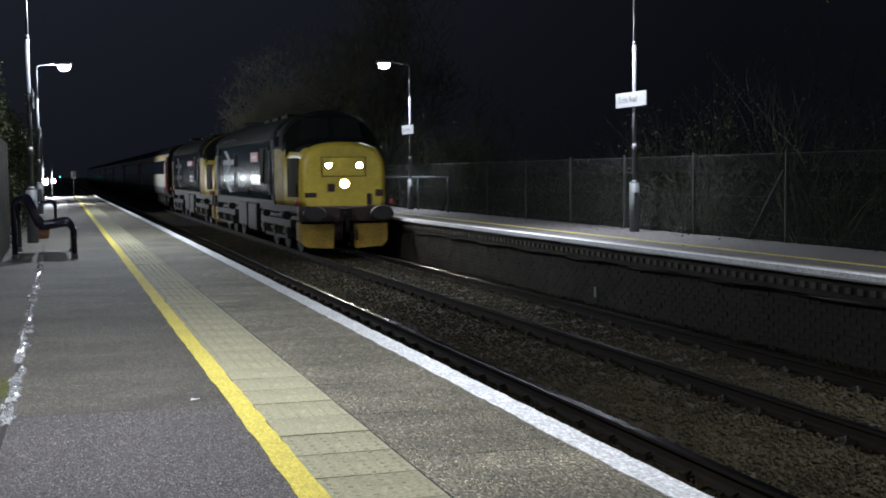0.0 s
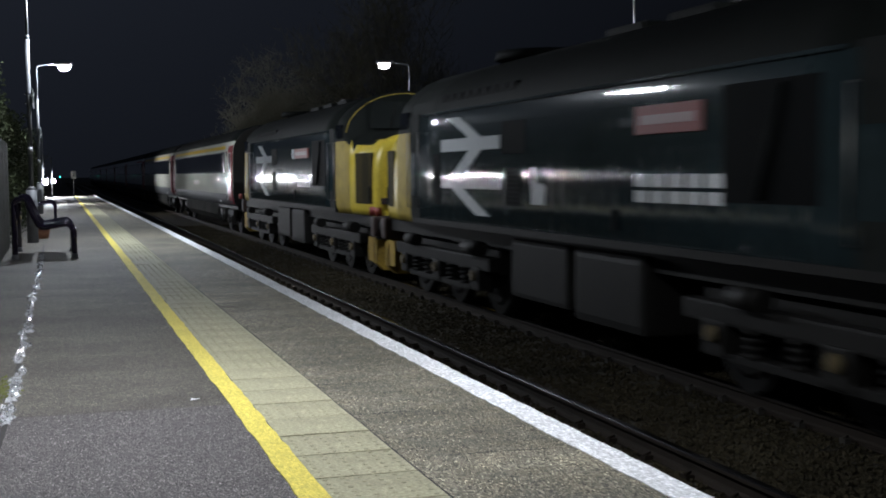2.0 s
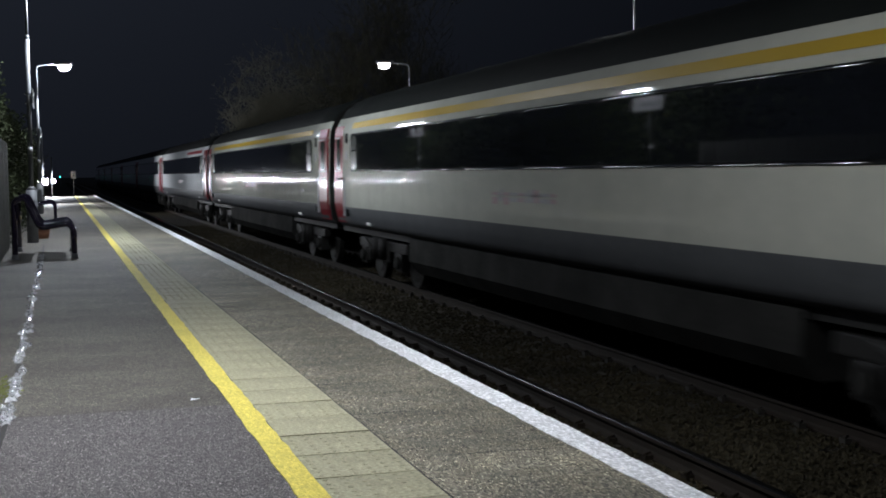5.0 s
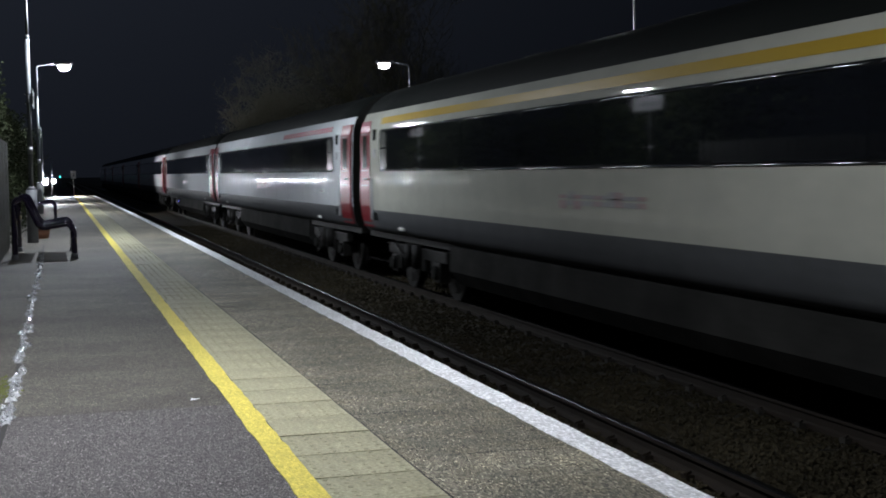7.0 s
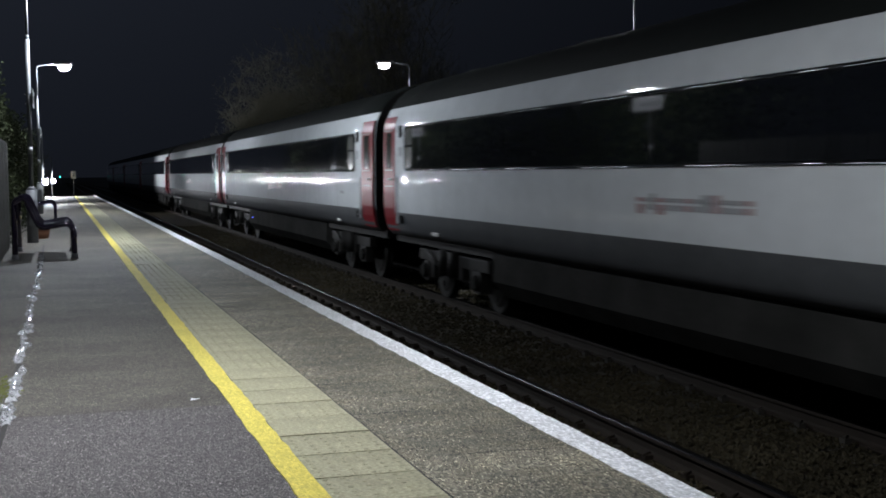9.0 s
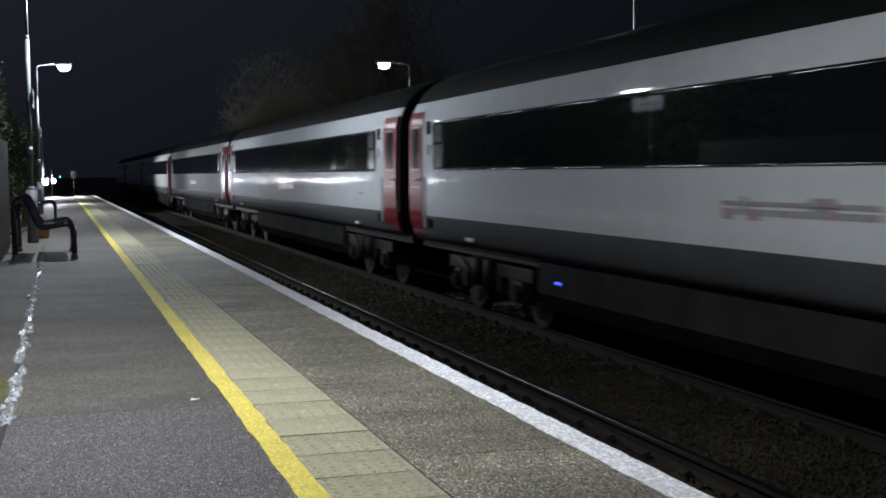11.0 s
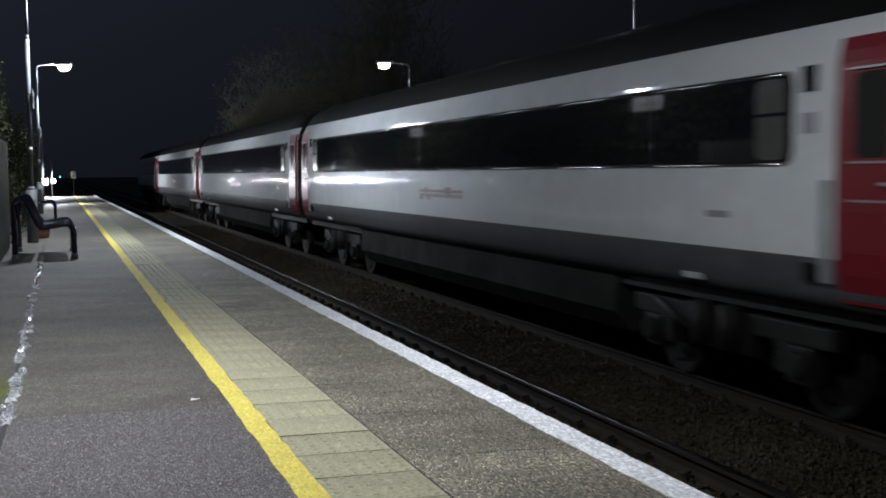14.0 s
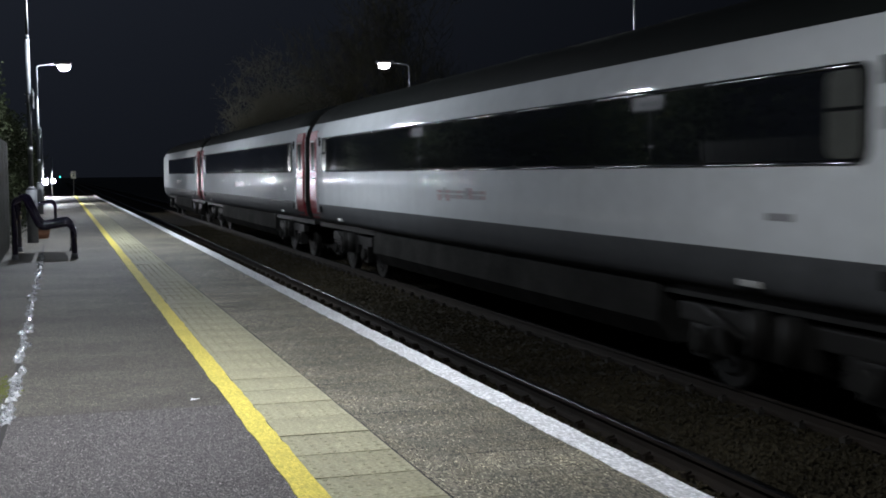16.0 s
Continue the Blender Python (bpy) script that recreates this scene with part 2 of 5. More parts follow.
# ---- the place ----
BRICK_PALE = material("pale_header_brick", (0.070, 0.064, 0.052), 0.85, vary=0.3, scale=6, island=0.3, bands=0.3)
FAR_Y, NEAR_Y = 76.0, -30.0


def lean(y):
    """The near edge draws in slightly towards the far end."""
    return -0.22 * max(0.0, (y - 18.0) / 56.0) ** 1.5


def build_ground():
    bm = bmesh.new()
    z = RAIL_Z - 0.42
    xs = [-900, -200, -60, -20, -3, 12, 30, 70, 200, 900]
    ys = [-600, -120, -40, 0, 20, 40, 60, 80, 120, 200, 400, 1500]
    grid = [[bm.verts.new((x, y, z + (0.25 * noise.noise((x * 0.05, y * 0.05, 0)) if abs(x) > 15 else 0))) for x in xs] for y in ys]
    for r0, r1 in zip(grid, grid[1:]):
        for k in range(len(xs) - 1):
            bm.faces.new((r0[k], r0[k + 1], r1[k + 1], r1[k]))
    whole("ground", bm, GRASS, "dark earth and rough grass beside the railway", "ground", "structure")


def edge_strip(bm, x0, x1, z, y0, y1, wobble=0.0, step=0.5, thick=0.004, follow=1.0, seed=0):
    """A painted band with a slightly uneven edge, following the platform."""
    rnd = random.Random(seed)
    rows, y = [], y0
    while y <= y1 + 1e-6:
        o = follow * lean(y)
        a, b = x0 + o + rnd.uniform(-wobble, wobble), x1 + o + rnd.uniform(-wobble, wobble)
        rows.append([bm.verts.new(p) for p in ((a, y, z - 0.02), (a, y, z + thick), (b, y, z + thick), (b, y, z - 0.02))])
        y += step
    for r, s in zip(rows, rows[1:]):
        for k in range(3):
            bm.faces.new((r[k], r[k + 1], s[k + 1], s[k]))


TAC_R = 1.318      # the tactile slabs' outer edge


def build_near_platform():
    p = thing("platform_near", pose(0, 0, 0), "railway platform of worn tarmac with an aggregate edge strip", "platform", kind="structure")
    bm = bmesh.new()
    edge_strip(bm, -3.2, 0.80, -0.004, NEAR_Y, 6.3, step=1.65, follow=0)
    part("tarmac", bm, ASPHALT, p, "coarse dark grey tarmac")
    bm = bmesh.new()
    edge_strip(bm, -3.2, 0.80, -0.004, 6.3, FAR_Y, step=1.0, follow=0)
    part("tarmac", bm, OLD_ASPHALT, p, "older brownish grey tarmac")
    bays = [NEAR_Y, 0.5, 2.6, 4.83, 5.81, 6.71, 7.71, 9.46, 11.81, 13.81, 16.01, 18.61] + [20.8 + 2.2 * k for k in range(25)] + [FAR_Y]
    for y0, y1 in zip(bays, bays[1:]):
        bm = bmesh.new()
        edge_strip(bm, TAC_R, EDGE - 0.10, -0.004, y0, y1, step=(y1 - y0) / 3, follow=0.6)
        part("aggregate_bay", bm, AGGREGATE, p)
    bm = bmesh.new()
    edge_strip(bm, 0.79, TAC_R, -0.012, NEAR_Y, FAR_Y, step=1.0, follow=0)
    part("bedding", bm, BEDDING, p)
    bm = bmesh.new()
    edge_strip(bm, EDGE - 0.145, EDGE + 0.0, 0.0, NEAR_Y, FAR_Y, wobble=0.007, step=0.11, seed=2)
    part("white_edge_line", bm, WHITE_LINE, p, "worn white painted edge line")
    bm = bmesh.new()
    edge_strip(bm, 0.797, 0.905, 0.0, NEAR_Y, FAR_Y, wobble=0.006, step=0.13, seed=3, follow=0)
    part("yellow_line", bm, YELLOW_LINE, p, "worn yellow painted safety line")
    # the front wall and the overhanging coping
    bm = bmesh.new()
    edge_strip(bm, EDGE - 0.35, EDGE + 0.006, -0.10, NEAR_Y, FAR_Y, step=1.0, thick=0.0955)
    for v in bm.verts:
        if v.co.z < -0.05:
            v.co.z = -0.11
    part("coping", bm, COPING, p, "dirty concrete coping")
    bm = bmesh.new()
    box(bm, -3.3, EDGE - 0.42, NEAR_Y, FAR_Y, RAIL_Z - 0.42, -0.026)
    part("platform_body", bm, MORTAR, p)
    # ramp at the far end
    bm = bmesh.new()
    strip(bm, [(-3.2, -0.03), (EDGE - 0.3, -0.03), (EDGE - 0.3, -1.4), (-3.2, -1.4)], FAR_Y, FAR_Y + 8, closed=True)
    for v in bm.verts:
        if v.co.y > FAR_Y + 1:
            v.co.z = min(v.co.z, -0.9)
    part("ramp", bm, ASPHALT, p)
    return p


def build_far_platform():
    p = thing("platform_far", pose(0, 0, 0), "opposite railway platform with sooty brick face and white edge", "platform", kind="structure")
    back = 11.1
    bm = bmesh.new()
    box(bm, FAR_EDGE + 0.33, back, NEAR_Y, FAR_Y, -0.3, -0.002)
    part("tarmac", bm, ASPHALT, p)
    bm = bmesh.new()
    y = NEAR_Y
    k = 0
    while y < FAR_Y:
        box(bm, FAR_EDGE, FAR_EDGE + 0.33, y, y + 1.78, -0.075 + 0.004 * math.sin(k * 2.1), 0.0 + 0.004 * math.sin(k * 1.7), 0.006)
        y += 1.79
        k += 1
    part("coping", bm, COPING, p, "concrete coping slabs")
    bm = bmesh.new()
    box(bm, FAR_EDGE - 0.004, FAR_EDGE + 0.17, NEAR_Y, FAR_Y, -0.055, 0.006)
    part("white_edge_line", bm, WHITE_LINE, p, "worn white painted edge")
    bm = bmesh.new()
    box(bm, FAR_EDGE + 0.92, FAR_EDGE + 0.98, NEAR_Y, FAR_Y, -0.02, 0.005)
    part("yellow_line", bm, YELLOW_LINE, p, "worn yellow painted safety line")
    bm = bmesh.new()
    box(bm, FAR_EDGE + 0.143, back, NEAR_Y, FAR_Y, RAIL_Z - 0.42, -0.31)
    part("brick_backing", bm, MORTAR, p)
    # corbelled course under the coping
    bm = bmesh.new()
    box(bm, FAR_EDGE + 0.095, FAR_EDGE + 0.34, NEAR_Y, FAR_Y, -0.31, -0.078)
    part("corbel_course", bm, BRICK, p)
    verts, faces = [], []
    y = 6.0
    while y < 60:
        n = len(verts)
        for z in (-0.235, -0.165):
            for yy in (y, y + 0.105):
                for x in (FAR_EDGE + 0.07, FAR_EDGE + 0.2):
                    verts.append((x, yy, z))
        faces += [tuple(n + i for i in q) for q in ((0, 2, 3, 1), (4, 5, 7, 6), (0, 1, 5, 4), (2, 6, 7, 3), (0, 4, 6, 2), (1, 3, 7, 5))]
        y += 0.225
    me = bpy.data.meshes.new("dentil_course")
    me.from_pydata(verts, [], faces)
    me.materials.append(BRICK_PALE)
    o = tagged(new("dentil_course", me), "projecting header bricks under the coping", kind="stuff")
    o.parent = p
    return p


def rail_profile(x, z):
    """Half-modern flat-bottom rail, head, web and foot; z: top of the head."""
    h = [(-.075, -.159), (-.075, -.148), (-.02, -.132), (-.011, -.118), (-.011, -.05), (-.036, -.036), (-.036, -.008), (-.028, 0),
         (.028, 0), (.036, -.008), (.036, -.036), (.011, -.05), (.011, -.118), (.02, -.132), (.075, -.148), (.075, -.159)]
    return [(x + a, z + b) for a, b in h]


def build_tracks():
    y0, y1 = -40.0, 420.0
    bm = bmesh.new()
    # the bed: level across both tracks
    strip(bm, [(EDGE - 0.42, RAIL_Z - 0.19), (5.25, RAIL_Z - 0.175), (FAR_EDGE + 0.25, RAIL_Z - 0.19)], y0, y1)
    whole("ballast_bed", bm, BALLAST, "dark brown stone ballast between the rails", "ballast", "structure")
    for i, c in enumerate(TRACKS):
        t = thing("railway_track", pose(0, 0, 0), "steel rails on concrete sleepers in dark ballast", "track", "railway tracks", "structure")
        for s in (-1, 1):
            bm = bmesh.new()
            fs = strip(bm, rail_profile(c + s * 0.7525, RAIL_Z), y0, y1, closed=True)
            for k in (6, 7, 8):
                fs[k].material_index = 1
            part("rail", bm, [RAIL_RUST, RAIL_STEEL], t, "steel rail with polished head")
        # sleepers: near ones as pieces, the rest joined
        bm = bmesh.new()
        box(bm, -1.25, 1.25, -0.13, 0.13, -0.16, 0.0, 0.02)
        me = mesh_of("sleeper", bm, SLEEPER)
        y = 4.0
        while y < 70:
            piece("sleeper", me, t, pose(c, y, RAIL_Z - 0.172))
            y += 0.65
        # rail clips
        bm = bmesh.new()
        y = 4.0
        while y < 40:
            for s in (-1, 1):
                for d in (-1, 1):
                    x = c + s * 0.7525 + d * 0.10
                    box(bm, x - 0.035, x + 0.035, y - 0.04, y + 0.04, RAIL_Z - 0.165, RAIL_Z - 0.118)
                    tube(bm, (x - 0.04, y - 0.03, RAIL_Z - 0.112), (x + 0.04, y + 0.03, RAIL_Z - 0.112), 0.012, sides=6)
            y += 0.65
        part("rail_clips", bm, RAIL_CLIP if i else RAIL_RUST, t, "spring rail clips")["kind"] = "stuff"


def build_stones():
    """Loose ballast stones."""
    rnd = random.Random(5)
    verts, faces = [], []
    base = [(1, 0, -.6), (-.5, .86, -.6), (-.5, -.86, -.6), (0.9, .5, .3), (-.9, .5, .25), (0, -1, .35), (0.1, 0.1, .8)]
    tri = [(0, 1, 3), (1, 4, 3), (1, 2, 4), (2, 5, 4), (2, 0, 5), (0, 3, 5), (3, 4, 6), (4, 5, 6), (5, 3, 6)]
    for k in range(88000):
        u = rnd.random()
        y = 5 + 50 * u ** 2.2
        x = rnd.uniform(EDGE + 0.1, FAR_EDGE + 0.15)
        if any(abs(abs(x - c) - 0.7525) < 0.06 for c in TRACKS):
            continue
        s = rnd.uniform(0.012, 0.028)
        a = rnd.random() * 6.283
        ca, sa = math.cos(a), math.sin(a)
        n = len(verts)
        zz = RAIL_Z - 0.175 + rnd.uniform(-0.01, 0.03)
        for p in base:
            j = rnd.uniform(0.7, 1.25) * s
            verts.append((x + (p[0] * ca - p[1] * sa) * j, y + (p[0] * sa + p[1] * ca) * j, zz + p[2] * j * 0.9))
        faces += [tuple(n + i for i in f) for f in tri]
    me = bpy.data.meshes.new("ballast_stones")
    me.from_pydata(verts, [], faces)
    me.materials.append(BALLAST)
    tagged(new("ballast_stones", me), "loose dark brown ballast stones", "ballast", kind="stuff")


LAMP_H = 4.55


def lamp_post(at, side, sign, label):
    """A galvanised lamp post with a swaged shaft, a bracket arm and a lantern; side: the way the arm points in x."""
    t = thing("street_lamp", at, label, "street lamp", "platform lamps")
    bm = bmesh.new()
    tube(bm, (0, 0, 0), (0, 0, 0.93), 0.095, 0.095, 20)
    tube(bm, (0, 0, 0.93), (0, 0, 0.985), 0.095, 0.042, 20)
    box(bm, -0.05, 0.05, -0.1, -0.094, 0.3, 0.75, 0.002)
    part("base_section", bm, GALV, t)
    bm = bmesh.new()
    tube(bm, (0, 0, 0.97), (0, 0, 3.55), 0.040, 0.037, 16)
    tube(bm, (0, 0, 3.55), (0, 0, 3.62), 0.037, 0.026, 16)
    part("shaft", bm, GALV, t)
    bm = bmesh.new()
    h = LAMP_H + 0.06
    pts = [(0, 0, 3.6), (0, 0, h - 0.18)] + [(side * (0.14 - 0.14 * math.cos(a)), 0, h - 0.18 + 0.14 * math.sin(a)) for a in (0.4, 0.8, 1.2)] + [(side * 0.3, 0, h - 0.02), (side * 0.55, 0, h + 0.0)]
    bar_path(bm, pts, 0.023)
    part("bracket_arm", bm, GALV, t)
    bm = bmesh.new()
    x0, x1 = sorted((side * 0.52, side * 1.06))
    box(bm, x0, x1, -0.13, 0.13, LAMP_H + 0.02, LAMP_H + 0.12, 0.04)
    lan = part("lantern", bm, GALV, t, "grey lantern housing")
    bm = bmesh.new()
    x0, x1 = sorted((side * 0.62, side * 1.02))
    bmesh.ops.create_uvsphere(bm, u_segments=20, v_segments=10, radius=1.0, matrix=Matrix.Translation(((x0 + x1) / 2, 0, LAMP_H - 0.02)) @ Matrix.Diagonal((0.18, 0.13, 0.125, 1)))
    for f in bm.faces:
        f.smooth = True
    part("lens", bm, LAMP_GLOW, lan, "glowing white lamp lens")
    bm = bmesh.new()
    tube(bm, (0, 0, 1.55), (0, 0, 1.68), 0.043, 0.043, 16)
    part("number_band", bm, SIGN_WHITE, t)
    if sign:
        bm = bmesh.new()
        box(bm, -0.66, 0.66, -0.02, 0.0, 2.38, 2.66, 0.006)
        s = part("name_sign", bm, SIGN_WHITE, t, "white station name sign with dark lettering", at=pose(0.06 if sign > 0 else -0.06, 0, 0, 0, 0, sign))
        cu = bpy.data.curves.new("lettering", "FONT")
        cu.body, cu.size, cu.align_x, cu.align_y, cu.extrude = "Eccles Road", 0.17, "CENTER", "CENTER", 0.001
        ob = new("tmp_text", cu)
        dg = bpy.context.evaluated_depsgraph_get()
        me = bpy.data.meshes.new_from_object(ob.evaluated_get(dg))
        bpy.data.objects.remove(ob)
        me.materials.clear()
        me.materials.append(BLACK)
        o = tagged(new("lettering", me), kind="stuff")
        o.parent = s
        o.matrix_basis = pose(-0.12, -0.022, 2.52, 90, 0, 0)
        for z in (2.44, 2.6):
            bm = bmesh.new()
            box(bm, -0.07, 0.06, -0.06, 0.06, z - 0.012, z + 0.012)
            part("bracket", bm, GALV, t)
    return t


# lamps at y < 15 are unseen, added along the rows to light the foreground
LAMPS = [(-0.47, 22.9, 1, 90), (-0.58, 40.3, 1, 90), (-0.6, 6.5, 1, 0), (-0.6, -9.0, 1, 0),
         (10.51, 21.6, -1, -90), (10.62, 37.83, -1, -90), (10.5, 5.5, -1, 0), (10.5, -10.0, -1, 0)]


def build_lamps():
    for x, y, side, sign in LAMPS:
        lamp_post(pose(x, y, 0), side, sign, "galvanised platform lamp post with lit white lantern" + (" and white name sign" if sign else ""))
        lamp_light("lamp_light", x + side * 0.82, y, LAMP_H - 0.25, ((950 if y < 30 else 760) if x < 0 else 310) if y > 15 else (208 if x < 0 else 680),
                   colour=(0.88, 0.955, 1.06) if y > 15 else (0.92, 0.96, 1.02), spread=360 if x < 0 and y > 15 else (174 if y < 15 else 156))


build_ground()
build_near_platform()
build_far_platform()
build_tracks()
build_lamps()
# ---- the train ----
def train_front(t):
    """Where the front of the train is at t seconds."""
    return ((-3.29247e-4 * t + 4.74377e-2) * t - 13.19373) * t + 30.38996


CX = TRACKS[1]
TRAIN, WHEELS = [], []
WHITE_BODY = material("white_coach_paint", (0.45, 0.45, 0.39), 0.03, vary=0.08, scale=2, waves=0.021, bands=0.07, film=0.5)
CLEAN_WHITE = material("clean_white_coach_paint", (0.62, 0.645, 0.66), 0.03, vary=0.06, scale=2, waves=0.021, bands=0.05, film=0.5)
GREY_SKIRT = material("grey_coach_paint", (0.072, 0.075, 0.079), 0.4, vary=0.2, scale=3, film=0.6, bands=0.12)
UNDER_GREY = material("grimy_underframe", (0.025, 0.0247, 0.0232), 0.75, vary=0.4, scale=5, shine=0.12, bands=0.3, film=0.8)
UNDER_BLACK = material("oily_black_running_gear", (0.0098, 0.0092, 0.0083), 0.65, vary=0.4, scale=9, bump=0.3, shine=0.15)
ROOF_GREY = material("sooty_roof", (0.009, 0.0105, 0.0095), 0.7, vary=0.3, scale=4, shine=0.05)
RED_DOOR = material("red_door_paint", (0.17, 0.014, 0.020), 0.3, vary=0.12, scale=4, coat=0.25, film=0.5)
MAROON = material("maroon_stripe", (0.22, 0.02, 0.03), 0.3, vary=0.1, film=0.6)
FADED_RED = material("faded_red_lettering", (0.32, 0.20, 0.20), 0.4, film=0.5)
FADED_GREY = material("faded_grey_lettering", (0.26, 0.26, 0.27), 0.4, film=0.5)
GOLD = material("gold_stripe", (0.42, 0.28, 0.03), 0.3, vary=0.1, film=0.6)
DARK_GLASS = material("dark_carriage_glass", (0.006, 0.007, 0.009), 0.04, vary=0.1, coat=0.5)
BLUE = material("blue_loco_paint", (0.017, 0.027, 0.030), 0.045, vary=0.22, scale=2.5, coat=0.04, coat_rough=0.25, waves=0.045, bands=0.12)
YELLOW = material("warning_yellow_paint", (0.54, 0.415, 0.045), 0.36, vary=0.22, scale=4, coat=0.3, bump=0.05, bump_scale=3, spots=0.07, spot_scale=5)
LOGO_WHITE = material("logo_white_paint", (0.70, 0.72, 0.73), 0.05, vary=0.08, waves=0.045)
GRILLE = material("black_grille", (0.0045, 0.005, 0.0052), 0.7, vary=0.2, scale=9, shine=0.02)
SLAT = material("grille_slat", (0.007, 0.0078, 0.0082), 0.6, shine=0.02, vary=0.15, scale=9)
RUST_GRIME = material("grimy_buffer_beam", (0.042, 0.028, 0.026), 0.6, shine=0.2, vary=0.5, scale=7, bump=0.3)
DIRTY_YELLOW = material("dirty_yellow_valance", (0.34, 0.23, 0.03), 0.7, vary=0.25, scale=5, dark=(0.11, 0.06, 0.022), bands=0.35, shine=0.2)
GRIMY_YELLOW = material("grimy_yellow", (0.075, 0.055, 0.020), 0.6, vary=0.5, scale=9)
NOSE_SLAT = material("grimy_yellow_louvre", (0.060, 0.046, 0.014), 0.75, vary=0.35, scale=6, shine=0.1)
NOSE_BACK = material("grimy_louvre_shadow_gap", (0.020, 0.016, 0.007), 0.8, vary=0.3, scale=6, shine=0.1)
CAB_YELLOW = material("soot_dulled_yellow_cab_paint", (0.29, 0.215, 0.045), 0.55, vary=0.3, scale=3, spots=0.15, spot_scale=5, shine=0.25, film=0.4, bands=0.2)
FROSTED = material("frosted_glass", (0.075, 0.078, 0.07), 0.15, vary=0.15, scale=3)
STEEL = material("worn_steel", (0.30, 0.29, 0.28), 0.4, metal=0.9, vary=0.2, scale=10)
PLATE_RED = material("red_nameplate", (0.19, 0.03, 0.027), 0.5, shine=0.15, vary=0.1)
PLATE_TEXT = material("worn_plate_lettering", (0.20, 0.085, 0.08), 0.5, vary=0.2)
BUFFER_STEEL = material("greasy_buffer_steel", (0.018, 0.0165, 0.017), 0.5, vary=0.4, scale=8, shine=0.3)
BUFFER_RED = material("faded_red_paint", (0.20, 0.03, 0.025), 0.5, vary=0.3)
BLUE_GLOW = glow("blue_indicator", (0.05, 0.08, 1.0), 3)
HEADLIGHT = glow("headlight_glass", (1.0, 0.98, 0.97), 420)
WINDSCREEN = material("misted_windscreen", (0.012, 0.014, 0.013), 0.2, vary=0.25, scale=3)
DOOR_BLIND = material("dim_door_glass", (0.028, 0.030, 0.026), 0.12, vary=0.2, scale=3)
BRIGHT_TRIM = material("bright_window_trim", (0.55, 0.56, 0.58), 0.18, metal=1.0, vary=0.1, scale=10)
CREAM = material("pale_sticker", (0.36, 0.36, 0.35), 0.4, vary=0.2, scale=30, spots=0.3)


def loft(bm, sections, caps=(True, True), paint=None):
    """Skin over mirrored half profiles: sections of (y, [(x, z), ...]) from the side's foot up to the roof's middle."""
    rings = []
    for y, prof in sections:
        pts = [(-x, z) for x, z in prof] + [(x, z) for x, z in reversed(prof[:-1])]
        rings.append([bm.verts.new((x, y, z)) for x, z in pts])
    n = len(rings[0])
    for a, b in zip(rings, rings[1:]):
        for k in range(n):
            q = (a[k], a[(k + 1) % n], b[(k + 1) % n], b[k])
            f = bm.faces.new(q)
            f.smooth = k < n - 1
            if paint:
                f.material_index = paint(f.calc_center_median())
    for ring, on, rev in ((rings[0], caps[0], True), (rings[-1], caps[1], False)):
        if on:
            f = bm.faces.new(list(reversed(ring)) if rev else ring)
            if paint:
                f.material_index = paint(f.calc_center_median())
    return bm


def side_plate(bm, side, x, y0, y1, z0, z1, depth=0.012, bevel=0.0):
    """A thin panel on the vehicle's flank; side -1 or 1; x: how far out the flank is."""
    a, b = sorted((side * (x - 0.02), side * (x + depth)))
    return box(bm, a, b, y0, y1, z0, z1, bevel)


def round_window(bm, side, x, y0, y1, z0, z1, r=0.12, depth=0.012):
    """A flush pane with rounded corners."""
    ring = []
    for cy, cz, a0 in ((y1 - r, z1 - r, 0), (y0 + r, z1 - r, 90), (y0 + r, z0 + r, 180), (y1 - r, z0 + r, 270)):
        for k in range(5):
            a = radians(a0 + 22.5 * k)
            ring.append((cy + r * math.cos(a), cz + r * math.sin(a)))
    back = [bm.verts.new((side * (x - 0.03), y, z)) for y, z in ring]
    front = [bm.verts.new((side * (x + depth), y, z)) for y, z in ring]
    n = len(ring)
    for k in range(n):
        bm.faces.new((back[k], back[(k + 1) % n], front[(k + 1) % n], front[k]))
    bm.faces.new(front)
    bm.faces.new(list(reversed(back)))


def prism(bm, side, x, pts, depth=0.006):
    """A flat board cut to the (y, z) outline."""
    back = [bm.verts.new((side * (x - 0.01), y, z)) for y, z in pts]
    front = [bm.verts.new((side * (x + depth), y, z)) for y, z in pts]
    n = len(pts)
    for k in range(n):
        bm.faces.new((back[k], back[(k + 1) % n], front[(k + 1) % n], front[k]))
    bm.faces.new(front)
    bm.faces.new(list(reversed(back)))


def nose_taper(bm, side, x, end):
    """Lay a flat panel along the nose's tapering flank."""
    for v in bm.verts:
        y = min(v.co.y, 18.75 - v.co.y) if end else v.co.y
        w = 1.12 + (y - 0.72) / 0.28 * 0.05 if y < 1.0 else 1.17 + (y - 1.0) / 0.5 * 0.06
        v.co.x += side * (w - x)


